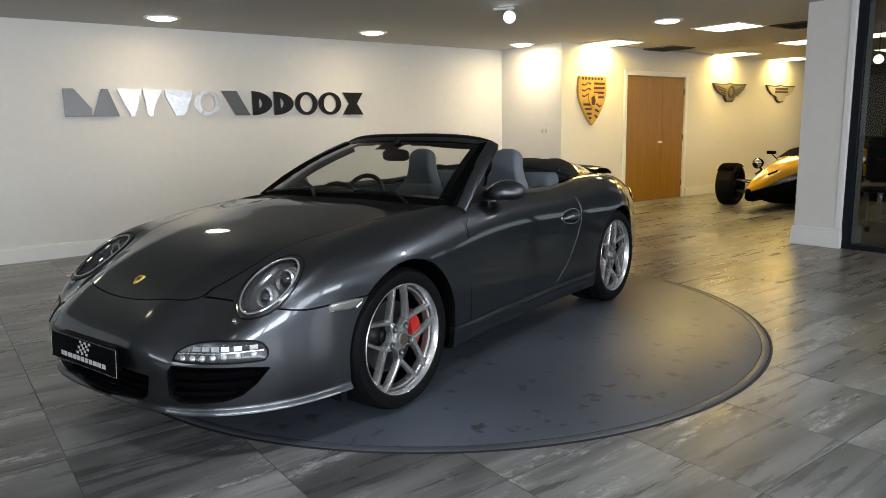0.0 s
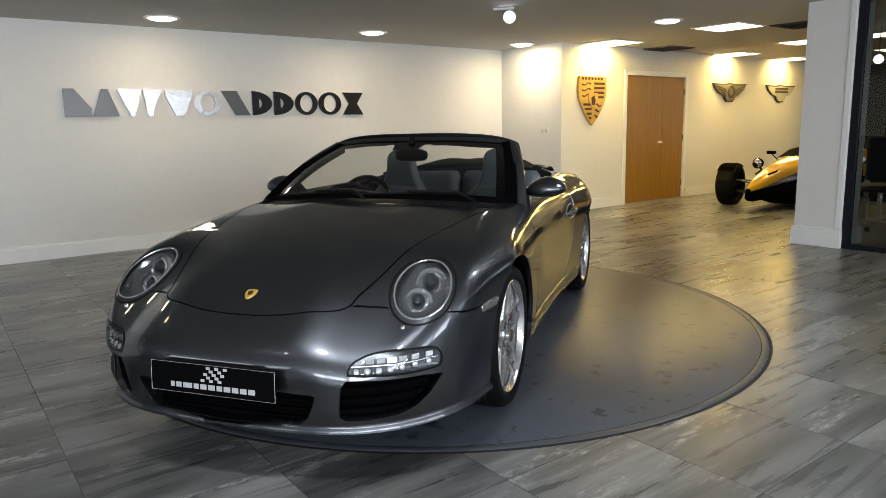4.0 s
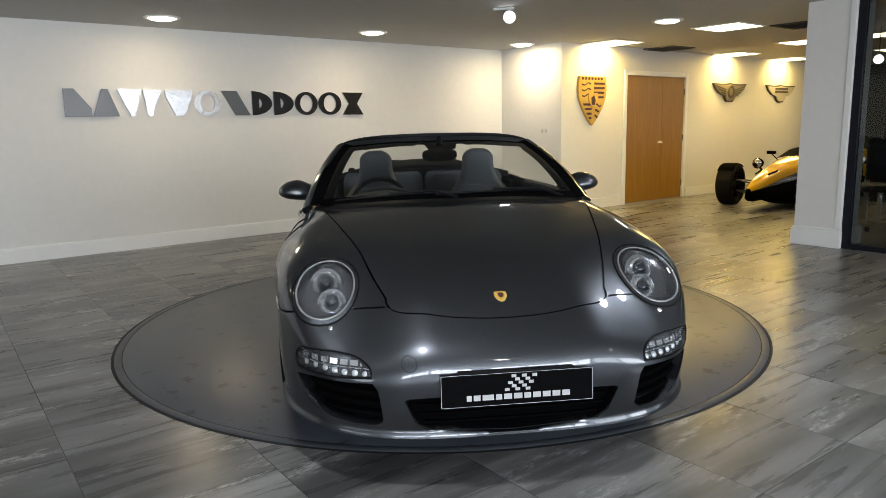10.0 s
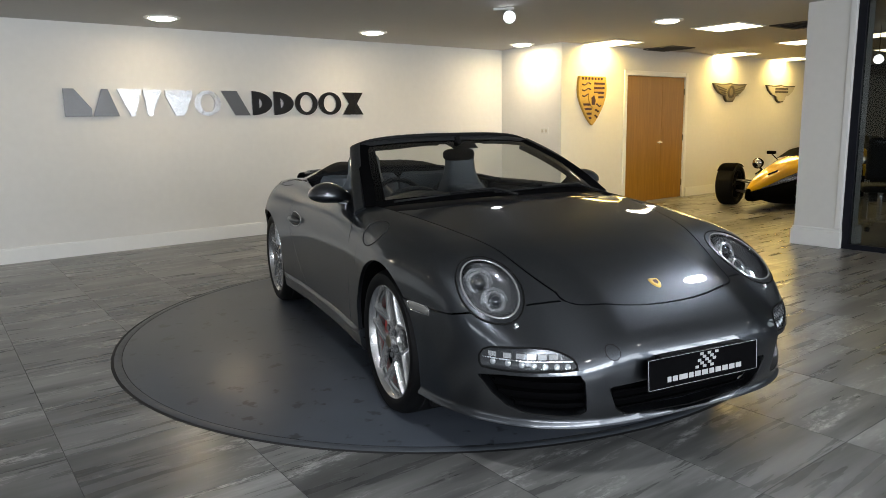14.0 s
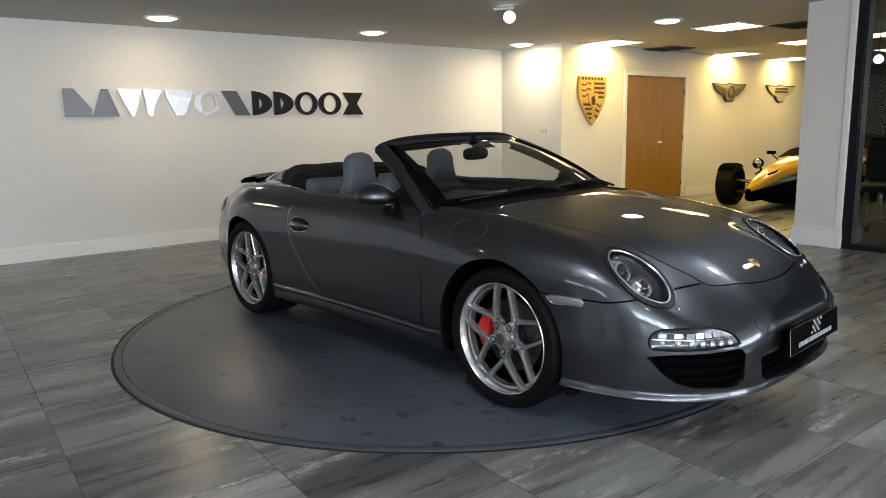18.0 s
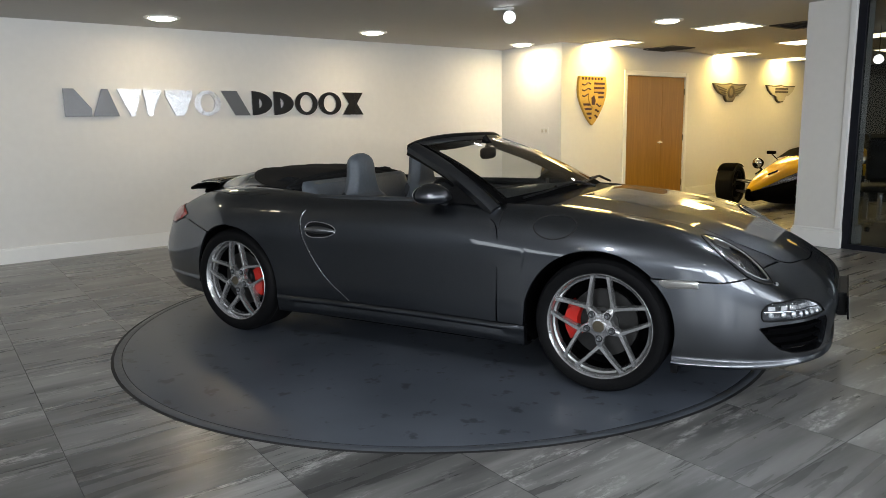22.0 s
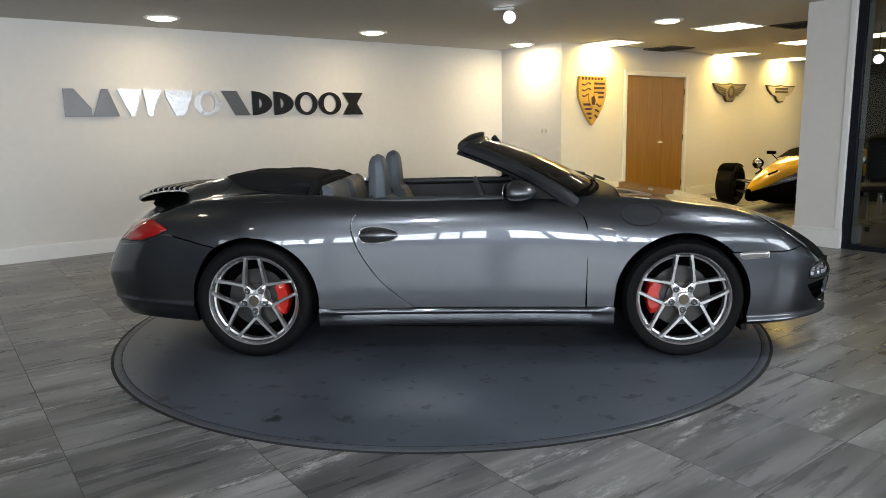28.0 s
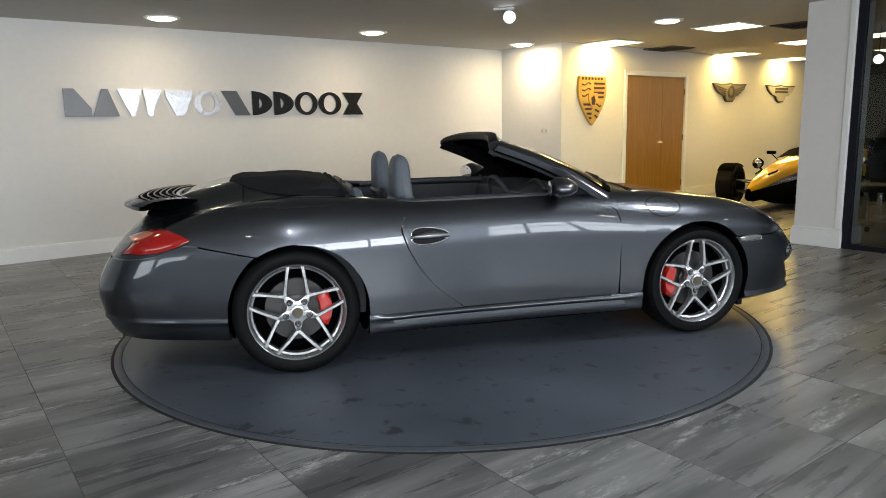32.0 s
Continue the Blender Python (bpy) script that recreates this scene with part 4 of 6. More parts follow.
def body_shell(car):
    lamps, cut_front = {}, []
    for s in (1, -1):
        # oval headlight
        across, up = np.array([-0.05, 0.245 * s, -0.017]), np.array([-0.302, 0.054 * s, 0.193])
        e = [(0.126 * math.cos(t), 0.182 * math.sin(t)) for t in np.linspace(0, 2 * math.pi, 24, endpoint=False)]
        lamps[s] = Opening((1.735, 0.643 * s, 0.654), across, up, e)
        # running lamp and air intakes of the bumper
        o = [(0.488, 0.421), (0.490, 0.445), (0.510, 0.466), (0.55, 0.480), (0.62, 0.489), (0.69, 0.491), (0.730, 0.488), (0.748, 0.476), (0.757, 0.452), (0.757, 0.425), (0.750, 0.407), (0.71, 0.408), (0.56, 0.414), (0.50, 0.416)]
        cut_front.append(Opening((1.93, 0.655 * s, 0.435), (0, 1, 0), (0, 0, 1), [(s * y - 0.655 * s, z - 0.435) for y, z in o]))
        o = [(0.762, 0.378), (0.71, 0.390), (0.60, 0.397), (0.486, 0.402), (0.468, 0.376), (0.458, 0.306), (0.452, 0.262), (0.475, 0.244), (0.53, 0.241), (0.638, 0.250), (0.69, 0.272), (0.728, 0.315)]
        cut_front.append(Opening((1.98, 0.585 * s, 0.318), (0, 1, 0), (0, 0, 1), [(s * y - 0.585 * s, z - 0.318) for y, z in o]))
    o = [(0.380, 0.342), (0.368, 0.350), (0.25, 0.356), (0.0, 0.358), (-0.25, 0.356), (-0.368, 0.350), (-0.380, 0.342), (-0.346, 0.258), (-0.305, 0.229), (0.0, 0.212), (0.305, 0.229), (0.346, 0.258)]
    mouth = Opening((2.13, 0, 0.28), (0, 1, 0), (0, 0, 1), [(y, z - 0.28) for y, z in o])
    cut_front.append(mouth)

    # hood
    xs = np.concatenate([np.linspace(0.90, 1.85, 60), 1.85 + 0.158 * np.sin(np.linspace(0.05, 1, 24) * math.pi / 2)])
    k = np.clip((xs - 1.85) / 0.158, 0, 1)
    half = HOOD_Y(np.minimum(xs, 1.85)) * (1 - k ** 2.6) ** (1 / 2.1)
    half = np.maximum(half, 0.003) - G
    u = np.linspace(-1, 1, 61)
    x2 = xs[:, None] - 0.04 * (u[None, :] ** 2) * np.clip(1 - (xs[:, None] - 0.9) / 0.6, 0, 1)
    wide = np.where(xs[:, None] > 1.6, half[:, None], HOOD_Y(x2) - G)
    hood = skin("hood", [top_point(x2, wide * u)], car)
    # oval badge on the hood
    o = Opening((1.918, 0, 0.643), (0, 1, 0), (-0.83, 0, 0.55), [(-0.024, 0.022), (0, 0.026), (0.024, 0.022), (0.024, -0.004), (0.012, -0.026), (0, -0.032), (-0.012, -0.026), (-0.024, -0.004)])
    badge = part("badge", o.cap(lambda r: 0.004 if r < 0.95 else 0.0, 5, 32), M["gold"], hood, "small gold shield badge")
    part("badge_field", o.cap(lambda r: 0.0052, 3, 24, 0.45), M["maroon"], hood)

    # front bumper: horizontal rays from inside the nose
    rows = np.concatenate([[0.160, 0.170, 0.178, 0.190, 0.200], np.linspace(0.210, 0.585, 52)])
    cols = np.linspace(-1, 1, 221)
    za = rows
    end = ARCH_F[0] + np.sqrt(np.maximum(ARCH ** 2 - (za - ARCH_F[1]) ** 2, 0))
    end = np.where(za < ARCH_F[1], ARCH_F[0] + ARCH - 0.02 * (ARCH_F[1] - za) / 0.165, end)
    ye = np.abs(side_point(end, np.maximum(za, 0.17), 1)[..., 1])
    fe = np.arctan2(ye, end - 1.3)
    a = fe[:, None] * (np.sign(cols) * np.abs(cols) ** 1.15)[None, :]
    # its upper edge follows the hood's front edge, then the joint below the headlamp
    ytop = np.linspace(0, 0.95, 60)
    k = np.clip(1 - (np.minimum(ytop, 0.4175) / 0.42) ** 2.1, 0, 1) ** (1 / 2.6)
    zedge = top_point(1.85 + 0.158 * k + 0.0045, ytop)[..., 2]
    zedge = np.where(ytop < 0.405, zedge, np.interp(ytop, [0.405, 0.43, 0.52, 0.66, 0.75, 0.95], [0.612, 0.615, 0.611, 0.582, 0.576, 0.576]))
    ztop = np.full(a.shape[1], 0.585)
    for _ in range(10):
        e = reach(np.stack([0 * ztop + 1.3, 0 * ztop, ztop], -1), np.stack([np.cos(a[-1]), np.sin(a[-1]), 0 * ztop], -1), 1.2)
        ztop = np.where(np.abs(e[:, 1]) < 0.405, np.interp(np.abs(e[:, 1]), ytop, zedge), 0.5 * ztop + 0.5 * (SEAM_F(e[:, 0]) - G))
    f = np.clip((za - 0.45) / (za[-1] - 0.45), 0, 1)
    z2 = za[:, None] + f[:, None] * (ztop - za[-1])[None, :]
    p = np.stack([0 * a + 1.3, 0 * a, z2], -1)
    q = reach(p, np.stack([np.cos(a), np.sin(a), 0 * a], -1), 1.2)
    n = normal(q)
    chin = 0.019 * np.exp(-((z2 - 0.203) / 0.013) ** 2) - 0.045 * np.clip((0.192 - z2) / 0.032, 0, 1) ** 1.3
    q = q + n * chin[..., None] * np.array([1, 1, 0.2])
    bumper = skin("front_bumper", [q], car, cut_front + [lamps[1], lamps[-1]], depth=0.045)
    # backs of the intakes, with slats; near-black colour holds their depth shade
    for i, op in enumerate(cut_front):
        lamp = i in (0, 2)
        if lamp:
            s = 1 if op.c[1] > 0 else -1
            holder = part("running_lamp", op.cap(lambda r: -0.022 + 0.018 * r ** 4, 8, 56, 1.0), M["lamp_back"], bumper, "clear running lamp with a row of small bulbs")
            part("lens", op.cap(lambda r: 0.005 - 0.004 * r ** 6, 8, 56, 0.995), M["lens"], holder)
            part("bezel", op.rim(0.0040, 0.0005), M["trim_black"], holder)
            for k in range(7):
                y = s * (0.515 + 0.036 * k)
                z = 0.431
                c = reach(np.array([1.4, y, z]), np.array([1.0, 0, 0]))
                nn = normal(c)
                bulb = lathe([(0.0115, 0.0), (0.0110, 0.004), (0.007, 0.007), (0.002, 0.008)], 14)
                bmesh.ops.transform(bulb, matrix=Matrix.Translation(c - nn * 0.016) @ Vector(nn).to_track_quat("Z", "Y").to_matrix().to_4x4(), verts=bulb.verts)
                part("bulb", bulb, M["bulb"], holder)
                c = reach(np.array([1.4, y, z + 0.030]), np.array([1.0, 0, 0]))
                bulb = boxes((-0.0150, 0.0150, -0.010, 0.009, -0.002, 0.003))
                bmesh.ops.transform(bulb, matrix=Matrix.Translation(c - nn * 0.013) @ Vector(nn).to_track_quat("Z", "Y").to_matrix().to_4x4(), verts=bulb.verts)
                part("reflector", bulb, M["lamp_chrome"], holder, smooth=False)
            ys = np.linspace(0.498, 0.750, 18)
            pts = reach(np.stack([0 * ys + 1.4, s * ys, 0 * ys + 0.447], -1), np.broadcast_to(np.array([1.0, 0, 0]), (18, 3)))
            part("divider", tube(bmesh.new(), [Vector(q - 0.006 * k) for q, k in zip(pts, normal(pts))], 0.0028, 6), M["bright_ring"], holder)
        else:
            back = part("intake_back", op.cap(lambda r: -0.05, 6, 56, 1.04), M["shade_black"], bumper, "air intake, its depth shade put into near-black")
            if abs(op.c[1]) > 0.1:
                s = np.sign(op.c[1])
                for z, y0, y1 in ((0.360, 0.465, 0.735), (0.318, 0.45, 0.725), (0.276, 0.455, 0.68)):
                    ys = np.linspace(y0, y1, 14)
                    pts = reach(np.stack([0 * ys + 1.4, s * ys, 0 * ys + z], -1), np.broadcast_to(np.array([1.0, 0, 0]), (14, 3)))
                    pts = pts - normal(pts) * 0.036
                    bm = bmesh.new()
                    a0 = [[bm.verts.new(Vector(q) + Vector(o)) for o in ((0.012, 0, 0.002), (0.012, 0, -0.010), (-0.02, 0, -0.006), (-0.02, 0, 0.008))] for q in pts]
                    for r0, r1 in zip(a0, a0[1:]):
                        for k in range(4):
                            bm.faces.new((r0[k], r0[(k + 1) % 4], r1[(k + 1) % 4], r1[k]))
                    part("slat", bm, M["shade_black"], back)
            else:
                for z in (0.315, 0.28, 0.245):
                    ys = np.linspace(-0.34, 0.34, 24)
                    pts = reach(np.stack([0 * ys + 1.4, ys, 0 * ys + z], -1), np.broadcast_to(np.array([1.0, 0, 0]), (24, 3)))
                    part("slat", tube(bmesh.new(), [Vector(q) - Vector((0.035, 0, 0)) for q in pts], 0.005, 6), M["shade_black"], back)
            part("lip", op.rim(0.0022, -0.004), M["trim_black"], back)
    o = Opening((2.1, -0.36, 0.47), (0, 1, 0), (0, 0, 1), [(0.026 * math.cos(t), 0.026 * math.sin(t)) for t in np.linspace(0, 6.2, 12)])
    part("tow_cover", o.rim(0.0012, 0.0), M["gap"], bumper)

    # front wings
    for s in (1, -1):
        xs = np.concatenate([[0.655 + G], np.linspace(0.67, 1.50, 72), np.linspace(1.51, 1.90, 52)])
        k = np.clip((xs - 1.85) / 0.158, 0, 1)
        hi = top_angle(xs, HOOD_Y(np.minimum(xs, 1.85)) * (1 - k ** 2.6) ** (1 / 2.1) + G)
        lo_z = np.where(xs < ARCH_F[0] - ARCH + 0.002, 0.285, arch_z(xs, ARCH_F))
        seam_z = SEAM_F(xs)
        lo_z = np.where(xs > 1.42, np.maximum(seam_z, np.where(xs < 1.43, lo_z, 0)), lo_z)
        lo = np.minimum(side_angle(xs, lo_z + G), hi - 0.01)
        u = np.linspace(0, 1, 72)
        wing = skin("front_wing", [section_point(xs[:, None] + 0 * u, lo[:, None] + (hi - lo)[:, None] * u, s)], car, [lamps[s]], depth=0.02)
        # behind the door's upper front corner
        zs = np.linspace(0.72, 0.835, 14)
        u2 = np.linspace(0, 1, 12)
        x2 = DOOR_F(zs)[:, None] + G + (0.6572 - DOOR_F(zs) - G)[:, None] * u2
        corner = [section_point(x2, side_angle(x2, zs[:, None] + 0 * u2), s)]
        xs3 = np.linspace(0.50, 0.6572, 16)
        z3 = np.full(xs3.shape, 0.835)
        lo3, hi3 = side_angle(xs3, z3), top_angle(xs3, HOOD_Y(xs3) + G)
        corner.append(section_point(xs3[:, None] + 0 * u, lo3[:, None] + (hi3 - lo3)[:, None] * u, s))
        part("wing_corner", to_bm(corner), M["paint"], wing, angle=50)
        headlight(wing, lamps[s], s)
        # side indicator
        o = Opening((1.53, 0.86 * s, 0.561), (1, 0, 0), (0, 0, 1), [(-0.086, 0.012), (-0.04, 0.018), (0.075, 0.018), (0.084, 0.004), (0.080, -0.014), (-0.052, -0.019), (-0.078, -0.004)])
        o.n = np.array([0, s, 0.0])
        ind = part("indicator", o.cap(lambda r: 0.005 - 0.005 * r ** 4, 6, 36), M["indicator"], wing, "clear side indicator")
        part("bezel", o.rim(0.0022, 0.0), M["chrome"], ind)
        if s < 0:
            o = Opening((0.945, -0.80, 0.772), (1, 0, 0), (0, 0.55, 0.8), [(0.108 * math.cos(t), 0.072 * math.sin(t)) for t in np.linspace(0, 2 * math.pi, 28, endpoint=False)])
            part("fuel_flap_joint", o.rim(0.0032, 0.0006, n=90), M["gap"], wing)

        # door
        zs = np.concatenate([np.linspace(0.287, 0.80, 40)])
        low = side_angle(np.full(zs.shape, 0.0), zs)
        u = np.linspace(0, 1, 70)
        x2 = (DOOR_R(zs) + G)[:, None] + (DOOR_F(zs) - DOOR_R(zs) - 2 * G)[:, None] * u
        lowg = side_point(x2, zs[:, None] + 0 * u, s)
        f = np.linspace(0, 1, 18)
        zt = 0.80 + 0.03 * f
        xt = (DOOR_R(zt) + G)[:, None] + (DOOR_F(zt) - DOOR_R(zt) - 2 * G)[:, None] * u
        a0, a1 = side_angle(xt, 0 * xt + 0.80), top_angle(xt, 0 * xt + 0.715)
        topg = section_point(xt, a0 + (a1 - a0) * f[:, None], s)
        door = skin("door", [np.concatenate([lowg, topg[1:]], 0)], car, depth=0.02)
        o = Opening((-0.463, 0.86 * s, 0.692), (1, 0, 0), (0, 0, 1), [(0.106 * math.copysign(abs(math.cos(t)) ** 0.9, math.cos(t)), (0.043 - 0.012 * math.cos(t)) * math.copysign(abs(math.sin(t)) ** 0.8, math.sin(t))) for t in np.linspace(0, 2 * math.pi, 32, endpoint=False)])
        o.n = np.array([0, s, 0.0])
        # flat black oval on the skin, for the shade in the handle's recess
        cup = part("handle_cup", o.cap(lambda r: 0.0015 + 0.0 * r, 5, 40, 0.96), M["trim_black"], door)
        part("bezel", o.rim(0.0034, 0.0015), M["bright_ring"], cup)
        xs4 = np.linspace(-0.565, -0.361, 14)
        pts = side_point(xs4, 0.688 + 0.004 * np.sin((xs4 + 0.565) / 0.204 * math.pi), s)
        pts = pts + normal(pts) * (0.006 + 0.022 * np.sin((xs4 + 0.565) / 0.204 * math.pi)[:, None] ** 0.7)
        part("handle", tube(bmesh.new(), [Vector(q) for q in pts], [0.009 + 0.013 * math.sin(math.pi * k / 13) for k in range(14)], 12), M["handle_paint"], door, "body-grey pull handle, lightened for its highlights")

        # thin silver bead that draws the highlight along the door's rear edge
        zs6 = np.linspace(0.292, 0.80, 40)
        p6 = side_point(DOOR_R(zs6) + G + 0.001, zs6, s)
        seam("door_edge", p6 + normal(p6) * 0.0004, door, "lamp_ring", 0.0013)

        # sill
        xs = np.linspace(ARCH_R[0] + ARCH - 0.004, ARCH_F[0] - ARCH + 0.004, 60)
        prof = [(0.284, 0.0), (0.278, 0.006), (0.270, 0.013), (0.262, 0.015), (0.255, 0.011), (0.248, 0.004), (0.225, 0.010), (0.200, 0.012), (0.186, 0.006), (0.176, -0.012), (0.170, -0.06)]
        z2 = np.broadcast_to(np.array([z for z, o in prof])[:, None], (len(prof), 60))
        p = side_point(np.broadcast_to(xs, z2.shape), z2, s)
        fade = np.clip(np.minimum(xs - xs[0], xs[-1] - xs) / 0.12, 0.25, 1)
        p = p + np.array([0, s, 0.0]) * (np.array([o for z, o in prof])[:, None] * np.where(np.array([o for z, o in prof])[:, None] > 0, fade, 1))[..., None]
        skin("sill", [p], car, depth=0.03)

        # rear quarter: a front piece up to the door, a rear piece over the tail
        top_a = 0.60
        n_up = 40
        x_mid = ARCH_R[0]
        a_arch = float(side_angle(x_mid, ARCH_R[1] + ARCH))
        up = np.linspace(0, 1, n_up)
        zl = np.linspace(0.285, ARCH_R[1] + ARCH, 44)
        xl = ARCH_R[0] + np.sqrt(np.maximum(ARCH ** 2 - (zl - ARCH_R[1]) ** 2, 0))
        xl = np.where(zl < ARCH_R[1], ARCH_R[0] + ARCH, xl)
        u = np.linspace(0, 1, 50)
        xg = xl[:, None] + (DOOR_R(zl) - G - xl)[:, None] * u
        lowg = side_point(xg, zl[:, None] + 0 * u, s)
        zu = np.interp(up, [0, 0.35, 0.75, 1], [ARCH_R[1] + ARCH, 0.80, 0.856, 0.88])
        xr = DOOR_R(zu) - G
        xg = x_mid + (xr - x_mid)[:, None] * u
        a0 = side_angle(xg, 0 * xg + ARCH_R[1] + ARCH)
        a1 = top_angle(xg, np.interp(xg, [-1.16, -0.9, -0.65], [0.60, 0.655, 0.70]))
        upg = section_point(xg, a0 + (a1 - a0) * up[:, None], s)
        xs = np.concatenate([np.linspace(x_mid, x_mid - ARCH + 0.01, 40), np.linspace(x_mid - ARCH + 0.02, -2.165, 64)])
        lz = np.where(xs > -1.36, np.maximum(arch_z(xs, ARCH_R), SEAM_R(xs)), SEAM_R(xs))
        lz = np.where((xs > -1.36) & (arch_z(xs, ARCH_R) > SEAM_R(xs)), arch_z(xs, ARCH_R), lz) + G
        yt = np.interp(xs, [-2.165, -2.10, -2.0, -1.8, -1.5, -1.16], [0.18, 0.34, 0.42, 0.51, 0.60, 0.60])
        hi = top_angle(xs, yt)
        lo = np.minimum(side_angle(xs, lz), hi - 0.01)
        rearg = section_point(xs[None, :] + 0 * up[:, None], lo + (hi - lo) * up[:, None], s)
        quarter = skin("rear_quarter", [lowg, upg, rearg], car, depth=0.02)
        # joint of the folding roof's lid along the shoulder
        xs5 = np.linspace(-1.56, -0.93, 30)
        ys5 = np.interp(xs5, [-1.56, -1.444, -1.218, -1.046, -0.97, -0.925], [0.66, 0.722, 0.792, 0.790, 0.775, 0.757])
        seam("lid_joint", top_point(xs5, s * ys5) + np.array([0, 0, 0.0005]), quarter, "gap", 0.0020)
        # tail lamp wrapped round the corner
        pts3 = np.array([(-2.075, -0.545, 0.626), (-2.02, -0.50, 0.69), (-1.975, -0.49, 0.735), (-1.915, -0.535, 0.756), (-1.82, -0.64, 0.735), (-1.712, -0.716, 0.702), (-1.787, -0.70, 0.666), (-1.89, -0.665, 0.634), (-1.98, -0.62, 0.624)])
        pts3[:, 1] *= -s
        c = pts3.mean(0)
        o = Opening(c, (1, -0.85 * s, 0), (-0.25, -0.25 * s, 1), [(0, 1), (1, 0), (-1, -1)])
        uv = [((q - c) @ o.w, (q - c) @ o.v) for q in pts3]
        o = Opening(c, (1, -0.85 * s, 0), (-0.25, -0.25 * s, 1), uv)
        tl = part("tail_lamp", o.cap(lambda r: 0.012 - 0.010 * r ** 5, 8, 48), M["tail_red"], quarter, "red tail lamp")
        part("joint", o.rim(0.003, 0.001), M["gap"], tl)
        q3 = np.array([(-2.035, -0.525, 0.668), (-1.985, -0.515, 0.728), (-1.93, -0.545, 0.738), (-1.915, -0.585, 0.715), (-1.97, -0.58, 0.690)])
        q3[:, 1] *= -s
        c2 = q3.mean(0)
        o2 = Opening(c2, o.w, o.v, [((q - c2) @ o.w, (q - c2) @ o.v) for q in q3])
        o2.n = o.n
        part("clear_section", o2.cap(lambda r: 0.0145 - 0.002 * r ** 3, 5, 24), M["lens_pink"], tl, "pale reversing lamp section")

    # inner tail panel behind the joints
    a = np.linspace(-1.15, 1.15, 60)[None, :]
    z2 = np.linspace(0.58, 0.82, 12)[:, None]
    q = reach(np.stack(np.broadcast_arrays(0 * a - 1.3 + 0 * z2, 0 * a + 0 * z2, z2 + 0 * a), -1), np.stack(np.broadcast_arrays(-np.cos(a) + 0 * z2, np.sin(a) + 0 * z2, 0 * a + 0 * z2), -1), 1.2)
    part("tail_panel", to_bm([q - normal(q) * 0.012]), M["handle_paint"], car)
    # engine lid between the rear quarters
    xs = np.linspace(-1.42, -2.18, 60)
    u = np.linspace(-1, 1, 61)
    yh = np.interp(xs, [-2.165, -2.10, -2.0, -1.8, -1.5, -1.42], [0.18, 0.34, 0.42, 0.51, 0.60, 0.60]) - G
    skin("engine_lid", [top_point(xs[:, None] + 0 * u, yh[:, None] * u)], car)
    # painted lid over the folding roof
    xs = np.linspace(-1.415, -0.93, 30)
    yh = np.interp(xs, [-1.42, -1.10], [0.60, 0.60]) - G
    skin("roof_lid", [top_point(xs[:, None] + 0 * u, yh[:, None] * u)], car)
    # rear bumper
    rows = np.linspace(0.195, 0.622, 50)
    cols = np.linspace(-1, 1, 161)
    end = ARCH_R[0] - np.sqrt(np.maximum(ARCH ** 2 - (rows - ARCH_R[1]) ** 2, 0))
    end = np.where(rows < ARCH_R[1], ARCH_R[0] - ARCH, end)
    ye = np.abs(side_point(end, rows, 1)[..., 1])
    fe = np.arctan2(ye, -1.3 - end)
    a = fe[:, None] * cols[None, :]
    ztop = np.full(a.shape[1], 0.645)
    for _ in range(8):
        e = reach(np.stack([0 * ztop - 1.3, 0 * ztop, ztop], -1), np.stack([-np.cos(a[-1]), np.sin(a[-1]), 0 * ztop], -1), 1.2)
        ztop = 0.5 * ztop + 0.5 * (SEAM_R(e[:, 0]) - G)
    f = np.clip((rows - 0.5) / (rows[-1] - 0.5), 0, 1)
    z2 = rows[:, None] + f[:, None] * (ztop - rows[-1])[None, :]
    q = reach(np.stack([0 * a - 1.3, 0 * a, z2], -1), np.stack([-np.cos(a), np.sin(a), 0 * a], -1), 1.2)
    n = normal(q)
    ridge = 0.008 * np.exp(-((z2 - 0.30) / 0.012) ** 2) - 0.02 * np.clip((0.29 - z2) / 0.1, 0, 1) ** 2
    rb = skin("rear_bumper", [q + n * ridge[..., None]], car)
    for s in (1, -1):
        for dy in (0.0, 0.095):
            bm = lathe([(0.033, 0.03), (0.040, 0.03), (0.041, -0.10), (0.034, -0.10), (0.033, 0.02)], 24, "X", close=False)
            bmesh.ops.translate(bm, verts=bm.verts, vec=(-1.98, s * (0.42 + dy), 0.235))
            part("exhaust_tip", bm, M["bowl_dark"], rb)
    return lamps


